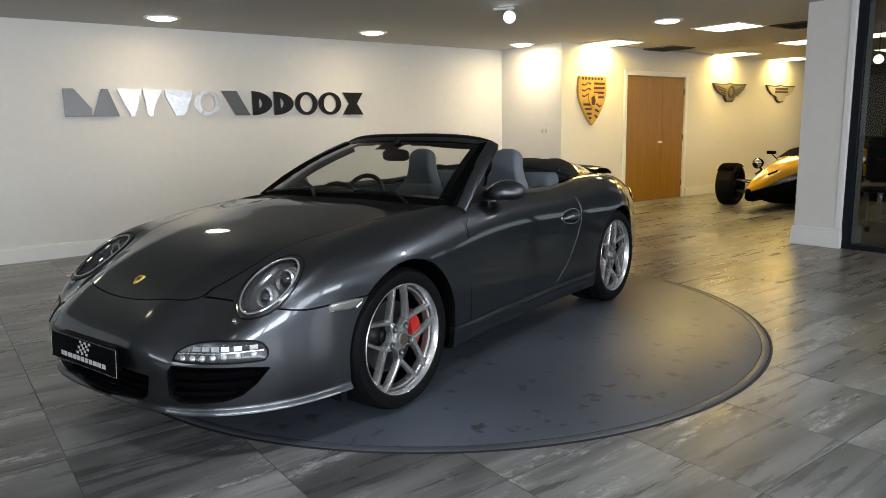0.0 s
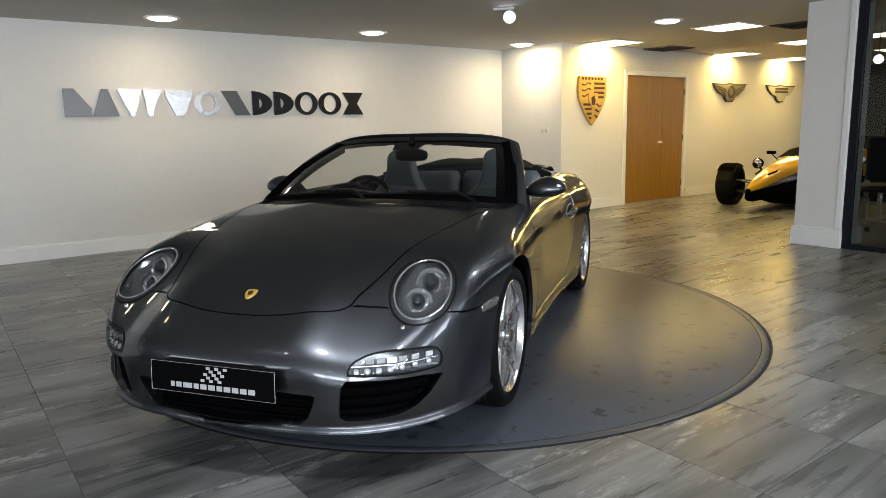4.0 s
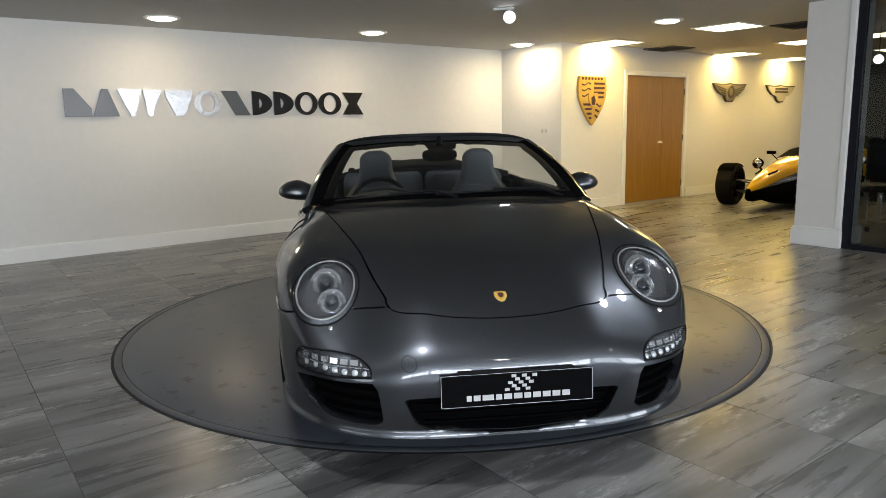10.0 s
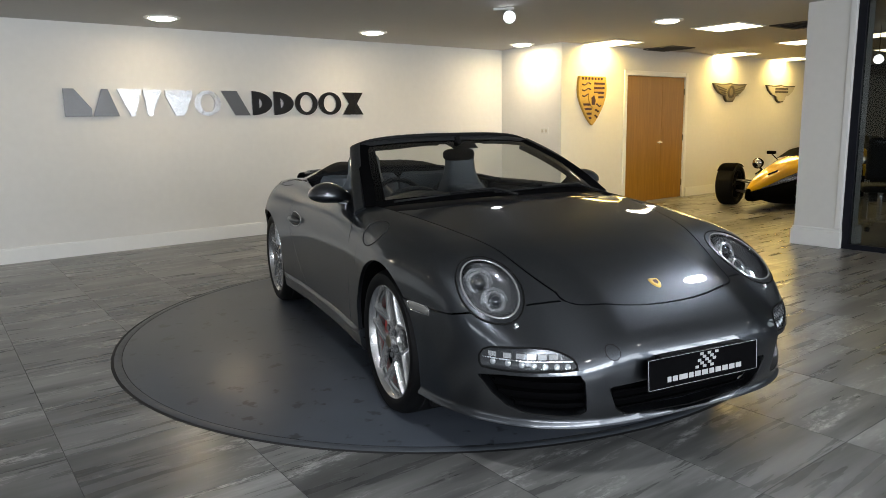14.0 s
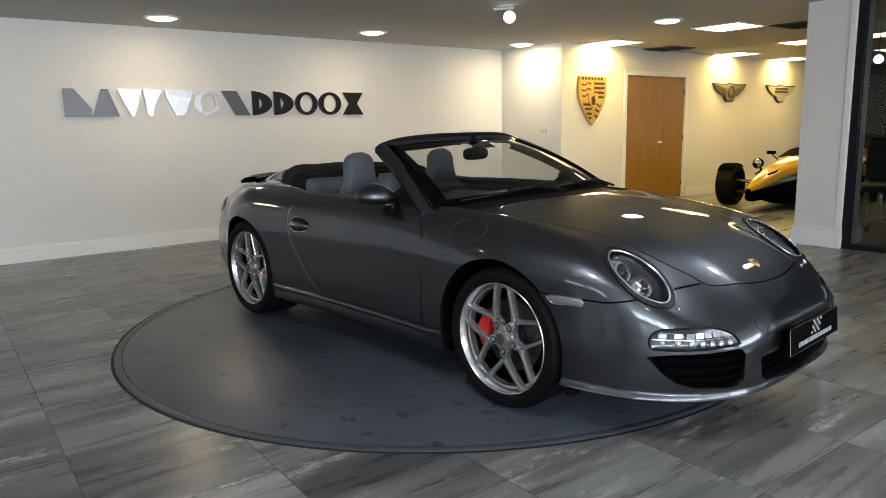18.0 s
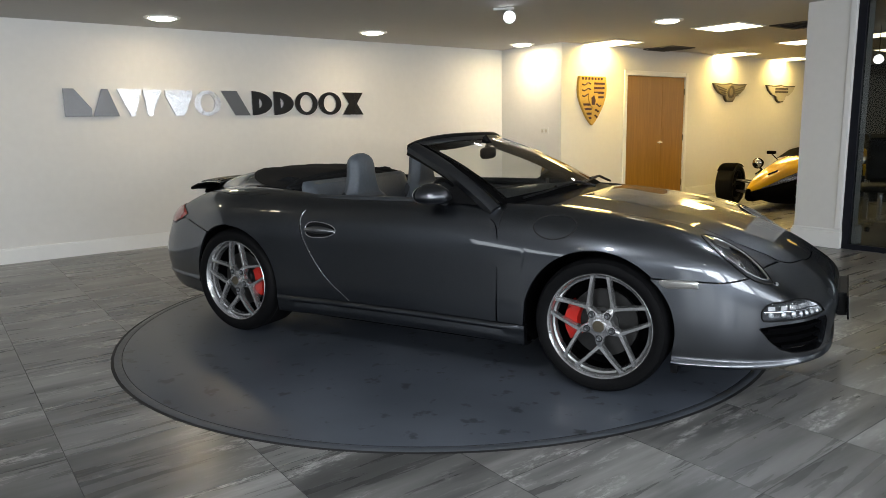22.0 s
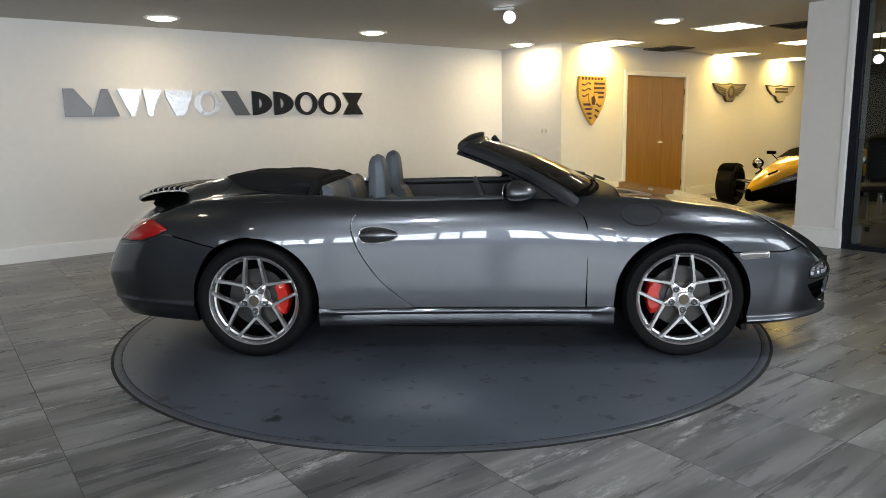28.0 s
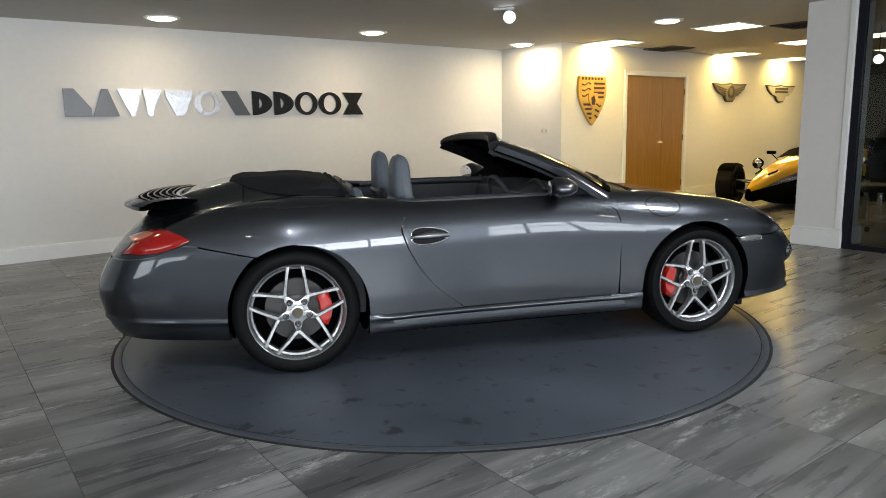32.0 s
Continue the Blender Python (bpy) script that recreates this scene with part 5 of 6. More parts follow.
def headlight(wing, op, s):
    hl = part("headlight", op.cap(lambda r: -0.055 + 0.048 * r ** 5, 14, 64, 0.99), M["lamp_bowl"], wing, "oval clear headlight with two round projectors")
    part("lens", op.cap(lambda r: 0.010 - 0.008 * r ** 4, 12, 64, 0.90), M["lens"], hl)
    part("bezel", op.band(0.86, 1.0, 0.004, 0.001), M["paint"], hl)
    part("inner_ring", op.rim(0.0046, 0.0025, 0.862), M["lamp_ring"], hl)
    part("seal", op.rim(0.0042, 0.0004, 1.0), M["trim_black"], hl)
    for du, dv, r in ((0.020, 0.068, 0.048), (-0.016, -0.032, 0.042)):
        c = op.c + op.w * du + op.v * dv
        base = Vector(c - op.n * 0.040)
        turn = Vector((0.92, 0.10 * s, 0.30)).normalized().to_track_quat("Z", "Y").to_matrix().to_4x4()
        m = Matrix.Translation(base) @ turn
        ring = lathe([(r * 0.66, 0.004), (r * 0.74, 0.014), (r * 0.86, 0.020), (r, 0.014), (r * 1.04, -0.03)], 36, close=False)
        bmesh.ops.transform(ring, matrix=m, verts=ring.verts)
        part("projector_ring", ring, M["lamp_chrome"], hl)
        ball = lathe([(r * 0.70, 0.002), (r * 0.58, 0.014), (r * 0.40, 0.022), (r * 0.2, 0.026), (0.001, 0.027)], 32, close=False)
        bmesh.ops.transform(ball, matrix=m, verts=ball.verts)
        part("projector_lens", ball, M["projector"], hl)
        fin = lathe([(r * 1.06, -0.012), (r * 1.32, -0.004), (r * 1.36, -0.010), (r * 1.1, -0.03)], 36, close=False)
        bmesh.ops.transform(fin, matrix=m, verts=fin.verts)
        part("reflector", fin, M["bright_ring"], hl)
    # washer nozzle below the lamp
    c = reach(np.array([1.5, 0.626 * s, 0.548]), np.array([1.0, 0, 0]))
    bm = lathe([(0.011, 0.0), (0.010, 0.010), (0.005, 0.015), (0.001, 0.016)], 14)
    bmesh.ops.transform(bm, matrix=Matrix.Translation(c - normal(c) * 0.003) @ Vector(normal(c)).to_track_quat("Z", "Y").to_matrix().to_4x4(), verts=bm.verts)
    part("washer_nozzle", bm, M["chrome"], hl)


def wheel(car, x, y, s, r, width, name):
    """A tyre on a ten-bar alloy rim; the face looks along y."""
    w = part("wheel", lathe([(0.238, -0.02), (0.246, 0.004), (0.252, 0.010), (0.256, 0.006), (0.256, -width + 0.03), (0.228, -width + 0.02), (0.224, -0.048), (0.226, -0.030), (0.236, -0.026)], 72, "Y", close=False), M["alloy"], car, "silver twin-spoke alloy wheel")
    prof = [(0.250, 0.004), (0.262, 0.012), (0.285, 0.018), (0.305, 0.014), (r - 0.010, 0.0), (r - 0.003, -0.012), (r, -0.03), (r, -width + 0.05), (r - 0.012, -width + 0.02), (0.29, -width), (0.252, -width + 0.02)]
    part("tyre", lathe(prof, 72, "Y", close=False), M["tyre"], w, "low-profile black tyre")
    for k in range(3):
        g = 0.05 + (width - 0.10) * k / 2
        part("tread_groove", lathe([(r + 0.0004, -g), (r + 0.0004, -g - 0.008)], 72, "Y", close=False), M["gap"], w)
    def ray_point(q, o, a, d):
        return (q * math.cos(a) - o * math.sin(a), d, q * math.sin(a) + o * math.cos(a))
    for k in range(5):
        spokes = bmesh.new()
        a = math.pi / 2 + 2 * math.pi * k / 5
        for side in (-1, 1):
            st = []
            for t in np.linspace(0, 1, 9):
                q = 0.074 + (0.246 - 0.074) * t
                off = side * (0.0600 - 0.025 * t + 0.002 * math.sin(math.pi * t))
                half = 0.0088 + 0.003 * max(0, 1 - 3 * t) + 0.004 * max(0, t - 0.85) / 0.15
                dep = -0.016 + 0.014 * t - 0.006 * t ** 6
                st.append([spokes.verts.new(ray_point(q, off + o, a, dep + h)) for o, h in
                           ((-half * 1.15, -0.034), (-half, -0.004), (-half * 0.72, 0.0), (half * 0.72, 0.0), (half, -0.004), (half * 1.15, -0.034))])
            for r0, r1 in zip(st, st[1:]):
                for j in range(6):
                    spokes.faces.new((r0[j], r0[(j + 1) % 6], r1[(j + 1) % 6], r1[j]))
            spokes.faces.new(st[0])
            spokes.faces.new(st[-1])
        part("twin_spoke", spokes, M["alloy"], w, angle=50)
    # five-lobed hub: webs run out between the twin spokes
    hub, rings = bmesh.new(), []
    n = 100
    for k0, d in ((1.0, -0.052), (1.0, -0.020), (0.95, -0.015), (0.60, -0.012), (0.45, -0.011)):
        ring = []
        for j in range(n):
            b = math.pi / 2 + 2 * math.pi * j / n
            lobe = 0.5 - 0.5 * math.cos(5 * (b - math.pi / 2))
            ring.append(hub.verts.new(ray_point((0.060 + 0.050 * lobe ** 2.2) * k0, 0, b, d)))
        rings.append(ring)
    for r0, r1 in zip(rings, rings[1:]):
        for j in range(n):
            hub.faces.new((r0[j], r0[(j + 1) % n], r1[(j + 1) % n], r1[j]))
    hub.faces.new(rings[-1])
    part("hub", hub, M["alloy"], w, angle=40)
    cap = part("hub_cap", lathe([(0.037, -0.010), (0.035, 0.002), (0.022, 0.005), (0.002, 0.006)], 28, "Y"), M["alloy"], w)
    part("cap_mark", lathe([(0.028, 0.0035), (0.026, 0.0075), (0.002, 0.0085)], 20, "Y"), M["bronze"], w)
    for k in range(5):
        a = math.pi / 2 + 2 * math.pi * (k + 0.5) / 5
        part_seat = lathe([(0.017, -0.0125), (0.016, -0.0105), (0.0125, -0.0105)], 18, "Y", close=False)
        bmesh.ops.translate(part_seat, verts=part_seat.verts, vec=(0.063 * math.cos(a), 0, 0.063 * math.sin(a)))
        part("bolt_seat", part_seat, M["gap"], w)
        bm = lathe([(0.0115, -0.02), (0.0115, 0.002), (0.009, 0.005), (0.005, 0.003), (0.001, 0.0)], 12, "Y")
        bmesh.ops.translate(bm, verts=bm.verts, vec=(0.063 * math.cos(a), -0.009, 0.063 * math.sin(a)))
        part("wheel_bolt", bm, M["bowl_dark"], w)
    disc = part("brake_disc", lathe([(0.075, -0.085), (0.165, -0.085), (0.165, -0.115), (0.075, -0.115)], 56, "Y", close=False), M["iron"], w)
    part("disc_bell", lathe([(0.076, -0.115), (0.076, -0.07), (0.05, -0.065), (0.002, -0.065)], 32, "Y", close=False), M["iron"], w)
    cal = bmesh.new()
    mid = math.pi if name == "front" else 0.0
    rows = []
    for t in np.linspace(-0.55, 0.55, 12):
        a = mid + t
        e = 1 - 0.25 * (t / 0.55) ** 4
        rows.append([cal.verts.new((q * math.cos(a), d, q * math.sin(a))) for q, d in ((0.115, -0.07), (0.122, -0.048 - 0.01 * (1 - e)), (0.172 * e + 0.01, -0.046), (0.184, -0.06), (0.184, -0.12), (0.115, -0.12))])
    for r0, r1 in zip(rows, rows[1:]):
        for j in range(6):
            cal.faces.new((r0[j], r0[(j + 1) % 6], r1[(j + 1) % 6], r1[j]))
    cal.faces.new(rows[0])
    cal.faces.new(rows[-1])
    part("brake_caliper", cal, M["caliper"], w, "red brake caliper", angle=40)
    # near-black barrel and back plate: the shade behind the spokes as colour
    part("inner_barrel", lathe([(0.002, -0.135), (0.20, -0.135), (0.22, -0.128), (0.222, -0.06), (0.222, -width)], 48, "Y", close=False), M["shade_black"], w)
    m = pose(x, y, r) if s > 0 else pose(x, y, r, 0, 0, 180)
    if s < 0:
        # the right-hand wheels mirror the left-hand ones
        for ob in (w, *w.children_recursive):
            for v in ob.data.vertices:
                v.co.x = -v.co.x
            ob.data.flip_normals()
    w.matrix_basis = m
    return w


def wheel_wells(car):
    for c, y0, y1 in ((ARCH_F, 0.45, 0.868), (ARCH_R, 0.45, 0.885)):
        for s in (1, -1):
            bm = bmesh.new()
            rows = []
            for y in (y0, 0.6, 0.75, y1):
                rim = [(c[0] + (ARCH + 0.004) * math.cos(a), max(0.195, c[1] + (ARCH + 0.004) * math.sin(a))) for a in np.linspace(-0.43, math.pi + 0.43, 40)]
                skin_y = np.abs(side_point([q[0] for q in rim], [q[1] for q in rim], 1)[:, 1]) - 0.012
                rows.append([bm.verts.new((q[0], s * min(y, k - (0.05 if q[1] < 0.21 else 0)), q[1])) for q, k in zip(rim, skin_y)])
            for a, b in zip(rows, rows[1:]):
                for k in range(39):
                    bm.faces.new((a[k], a[k + 1], b[k + 1], b[k]))
            bm.faces.new(rows[0])
            # near-black stands in for the shade inside the well
            part("wheel_well", bm, M["shade_black"], car)
    # floor pan, the shade under the car put into its near-black
    bm = boxes((-1.95, 1.95, -0.44, 0.44, 0.165, 0.30), (-0.78, 0.78, -0.80, 0.80, 0.165, 0.26), (1.54, 1.78, -0.70, 0.70, 0.165, 0.25), (-1.8, -1.54, -0.5, 0.5, 0.22, 0.3))
    part("floor_pan", bm, M["shade_black"], car, smooth=False)
    # mud flap lips behind the front wheels
    for s in (1, -1):
        part("mud_lip", boxes((1.50, 1.53, s * 0.72 - 0.08, s * 0.72 + 0.08, 0.135, 0.24)), M["trim_black"], car, smooth=False)


BASE_X = curve((-0.80, 0.565), (-0.775, 0.59), (-0.65, 0.69), (-0.49, 0.763), (-0.3, 0.80), (0, 0.82), (0.3, 0.80), (0.49, 0.763), (0.65, 0.69), (0.775, 0.59), (0.80, 0.565))
BASE_Z = curve((-0.80, 0.842), (-0.65, 0.868), (-0.4, 0.888), (0, 0.896), (0.4, 0.888), (0.65, 0.868), (0.80, 0.842))


def screen_point(u, v, k=0.0):
    """u across from -1 to 1, v from the base (0) to the header (1), k outwards."""
    yb = 0.745 * u
    b = np.array([float(BASE_X(yb)), yb, float(BASE_Z(yb))])
    w = abs(u)
    t = np.array([0.105 - 0.115 * w ** 2.4, 0.565 * u, 1.196 - 0.030 * w ** 3])
    bow = math.sin(math.pi * v)
    p = b + (t - b) * v + np.array([0.02, 0.012 * u, 0.020]) * bow
    return p + np.array([0.45, 0.25 * u, 0.72]) * k


def windscreen(car):
    us, vs = np.linspace(-1, 1, 41), np.linspace(0, 1, 21)
    fr = thing_part("windscreen", car, "raked windscreen in a dark frame")
    g = np.array([[screen_point(u * 0.985, v) for u in us] for v in vs])
    part("glass", to_bm([g]), M["windscreen"], fr)
    # black printed border: wavy under the header, plain at the sides
    def strip(name, pts, w, h, mat, label=""):
        bm = bmesh.new()
        rows = []
        for i, (p, across, up) in enumerate(pts):
            p, across, up = np.array(p), np.array(across), np.array(up)
            rows.append([bm.verts.new(p + across * a * w + up * b * h) for a, b in ((-1, -0.5), (-1, 0.3), (-0.6, 0.5), (0.6, 0.5), (1, 0.3), (1, -0.5), (0.6, -0.9), (-0.6, -0.9))])
        for a, b in zip(rows, rows[1:]):
            for k in range(8):
                bm.faces.new((a[k], a[(k + 1) % 8], b[(k + 1) % 8], b[k]))
        bm.faces.new(rows[0])
        bm.faces.new(rows[-1])
        return part(name, bm, M[mat], fr, label)
    n = 30
    for s in (1, -1):
        pts = []
        for t in np.linspace(-0.02, 0.96, n):
            p = screen_point(s * 1.03, t)
            pts.append((p, (-0.35, s * 0.75, -0.35), (0.45, 0.35 * s, 0.72)))
        strip("pillar", pts, 0.036, 0.045, "paint", "dark grey windscreen pillar")
        # black inner trim and quarter light edge behind the pillar
        pts = []
        for t in np.linspace(0.0, 0.97, n):
            p = screen_point(s * 0.985, t) - np.array([0.035, 0.0, 0.030])
            pts.append((p, (-0.6, s * 0.3, -0.4), (0.45, 0.2 * s, 0.72)))
        strip("pillar_trim", pts, 0.032, 0.026, "trim_black")
        pts = [(screen_point(s * (0.94 - 0.025 * max(0, t - 0.8) / 0.2), t, 0.002), (0, s, 0), (0.4, 0, 0.7)) for t in np.linspace(0.02, 0.97, n)]
        strip("side_border", pts, 0.056, 0.003, "shade_black")
        # triangular sail at the foot of the pillar
        a, b, c = Vector(screen_point(s * 1.0, 0.02)) + Vector((-0.02, s * 0.02, 0)), Vector(screen_point(s * 1.0, 0.36)) + Vector((-0.03, s * 0.02, -0.01)), Vector((0.20, s * 0.735, 0.868))
        bm = bmesh.new()
        lo = [bm.verts.new(q) for q in (a, b, c)]
        hi = [bm.verts.new(q + Vector((0, -s * 0.02, 0))) for q in (a, b, c)]
        bm.faces.new(lo)
        bm.faces.new(hi[::-1])
        for k in range(3):
            bm.faces.new((lo[k], lo[(k + 1) % 3], hi[(k + 1) % 3], hi[k]))
        part("sail", bm, M["trim_black"], fr, smooth=False)
    pts = [(screen_point(u, 1.02), (-0.9, 0, -0.22), (0.1, 0, 1.0)) for u in np.linspace(-1.02, 1.02, 61)]
    pts = [(p - np.array([0.002 - 0.022 * abs(p[1] / 0.576) ** 8, 0, -0.004 + 0.016 * abs(p[1] / 0.576) ** 8]), a, b) for p, a, b in pts]
    strip("header", pts, 0.030, 0.032, "trim_black", "black header rail")
    pts = [(screen_point(u, 0.965, 0.004), (0.62, 0, -0.62), (0.45, 0, 0.72)) for u in np.linspace(-0.99, 0.99, 41)]
    strip("header_paint", pts, 0.016, 0.012, "paint")
    us2 = np.linspace(-0.97, 0.97, 61)
    top = np.array([screen_point(u, 0.94, -0.003) for u in us2])
    dip = [0.825 - (0.075 if abs(u) < 0.14 else 0.012 * math.cos(u * 9) + (0.03 if abs(abs(u) - 0.20) < 0.05 else 0.0) * -1) for u in us2]
    bot = np.array([screen_point(u, d, -0.003) for u, d in zip(us2, dip)])
    part("shade_band", to_bm([np.stack([top, bot])]), M["shade_black"], fr)
    low0 = np.array([screen_point(u, 0.0, 0.003) for u in us2])
    low1 = np.array([screen_point(u, 0.075, 0.003) for u in us2])
    part("lower_border", to_bm([np.stack([low0, low1])]), M["shade_black"], fr)
    # rear-view mirror hanging from the header
    m = part("interior_mirror", lathe([(0.001, 0.03), (0.055, 0.026), (0.085, 0.010), (0.088, 0.0), (0.080, -0.006), (0.001, -0.006)], 36), M["trim_black"], fr, "black interior mirror")
    for v in m.data.vertices:
        r, a = math.hypot(v.co.x, v.co.y), math.atan2(v.co.y, v.co.x)
        v.co = Vector((1.20 * r * math.copysign(abs(math.cos(a)) ** 0.55, v.co.x), 0.42 * r * math.copysign(abs(math.sin(a)) ** 0.7, v.co.y), v.co.z * 1.1))
    m.matrix_basis = pose(0.19, 0.0, 1.095) @ pose(0, 0, 0, 90, 0, 90)
    part("mirror_stem", tube(bmesh.new(), [(0.185, 0, 1.12), (0.20, 0, 1.16), (0.17, 0, 1.195)], 0.018, 10), M["trim_black"], fr)
    # cowl tray and wipers
    g = np.array([[np.array([float(BASE_X(y)) + dx, y, float(BASE_Z(y)) - dz]) for y in np.linspace(-0.70, 0.70, 31)] for dx, dz in ((-0.05, -0.004), (0.02, 0.006), (0.10, 0.020), (0.14, 0.05))])
    part("cowl", to_bm([g]), M["trim_black"], fr)
    for y0, y1, z in ((-0.62, -0.02, 0.0), (-0.10, 0.56, 0.004)):
        pts = [Vector(screen_point(y / 0.745, 0.030 + 0.03 * math.sin((y - y0) * 3), 0.012 + z)) for y in np.linspace(y0, y1, 16)]
        w = part("wiper", tube(bmesh.new(), pts, 0.0055, 6), M["trim_black"], fr, "black wiper")
        arm = [Vector((float(BASE_X(y1)) + 0.06, y1 + 0.02, float(BASE_Z(y1)) + 0.012)), pts[-3] + Vector((0.02, 0, 0.012)), pts[7] + Vector((0, 0, 0.008))]
        part("wiper_arm", tube(bmesh.new(), arm, 0.008, 8), M["trim_black"], w)


def thing_part(name, parent, label=""):
    """A small mesh that carries the pieces of a part (its fixing bar)."""
    bm = boxes((0.45, 0.55, -0.70, 0.70, 0.80, 0.82))
    return part(name, bm, M["shade_black"], parent, label, smooth=False)


def door_mirrors(car):
    for s in (1, -1):
        bm = bmesh.new()
        bmesh.ops.create_uvsphere(bm, u_segments=36, v_segments=20, radius=1.0)
        for v in bm.verts:
            x, y, z = v.co
            sx = 0.112 if x > 0 else 0.048
            t = max(0.0, -y)
            k = 1 - 0.25 * t
            v.co = Vector((x * sx * k, y * (0.112 if y > 0 else 0.132), z * (0.068 if z > 0 else 0.046) * (1 - 0.42 * t * t) - 0.018 * t))
        m = part("door_mirror", bm, M["paint"], car, "dark grey door mirror")
        m.matrix_basis = pose(0.275, s * 0.840, 0.909, 0, 0, 13 * s) @ Matrix.Diagonal((1, s, 1, 1))
        g = lathe([(0.001, 0.0), (1.0, 0.0), (1.03, 0.08), (1.0, 0.1)], 40, "X")
        for v in g.verts:
            v.co = Vector((-v.co.x * 0.05 - 0.0485, v.co.y * 0.086, v.co.z * 0.047 + 0.004))
        part("mirror_glass", g, M["chrome"], m)
        a = tube(bmesh.new(), [(0.02, -0.05, -0.044), (0.02, -0.10, -0.050), (0.01, -0.165, -0.060)], 0.009, 10)
        part("mirror_arm", a, M["handle_paint"], m)
        a = tube(bmesh.new(), [(-0.005, -0.10, -0.010), (0.005, -0.135, -0.030), (0.01, -0.165, -0.052)], 0.010, 8)
        part("mirror_strut", a, M["handle_paint"], m)


def seat(car, x, y, rear=False):
    def pad(cx, cz, lean, width, height, thick, rows=14, cols=15, head=False):
        """A padded panel that leans back; head: its top narrows to a headrest."""
        bm = bmesh.new()
        for face in (1, -1):
            g = np.zeros((rows, cols, 3))
            for i in range(rows):
                t = i / (rows - 1)
                wv = width * (1 - (0.02 if rear else 0.10) * t)
                if head:
                    q = min(1.0, max(0.0, (t - 0.46) / 0.40))
                    wv = wv + (0.112 - wv) * q * (2 - q)
                    if t > 0.88:
                        wv *= math.sqrt(max(0.0, 1 - ((t - 0.88) / 0.125) ** 2.2)) * 0.92 + 0.08
                else:
                    wv *= (1 - max(0, (t - 0.8) / 0.2) ** 3 * (0.10 if rear else 0.25))
                for j in range(cols):
                    u = 2 * j / (cols - 1) - 1
                    edge = (1 - abs(u) ** 4) ** 0.5 * (1 - abs(2 * t - 1) ** 8) ** 0.5
                    bolster = 0.03 * math.exp(-((abs(u) - 0.78) / 0.16) ** 2) * (1 - t if head else 0.6)
                    d = face * (thick * edge * (0.72 if head and t > 0.6 else 1.0)) + (bolster if face > 0 else 0)
                    if head:
                        hx = cx - 0.30 * min(1.0, t / 0.62) ** 1.0 * 0.55 - 0.008 * t + d
                        hz = cz + height * t
                    else:
                        hx = cx - height * t * math.sin(lean) + d * math.cos(lean)
                        hz = cz + height * t * math.cos(lean) + d * math.sin(lean)
                    g[i, j] = (hx, y + wv * u, hz)
            b2 = to_bm([g])
            me = bpy.data.meshes.new("tmp")
            b2.to_mesh(me)
            b2.free()
            bm.from_mesh(me)
            bpy.data.meshes.remove(me)
        bmesh.ops.remove_doubles(bm, verts=bm.verts, dist=0.002)
        return bm
    if rear:
        st = part("rear_seat", pad(x + 0.05, 0.58, 0.22, 0.297, 0.365, 0.045), M["leather"], car, "blue-grey leather rear seat back")
        return
    st = part("front_seat", pad(x + 0.045, 0.48, 0.20, 0.255, 0.628, 0.075, 44, 21, head=True), M["leather"], car, "blue-grey leather seat with built-in headrest")
    part("seat_cushion", pad(x + 0.46, 0.38, 1.35, 0.25, 0.46, 0.07), M["leather"], st)
    part("seat_shell", pad(x - 0.03, 0.47, 0.30, 0.235, 0.42, 0.03), M["leather_dark"], st)
    arch = [(x - 0.085 - (z - 0.80) * 0.35, y + yy, z) for yy, z in ((-0.09, 0.80), (-0.07, 0.875), (0, 0.905), (0.07, 0.875), (0.09, 0.80))]
    part("harness_slot", tube(bmesh.new(), arch, 0.012, 8), M["leather_dark"], st)


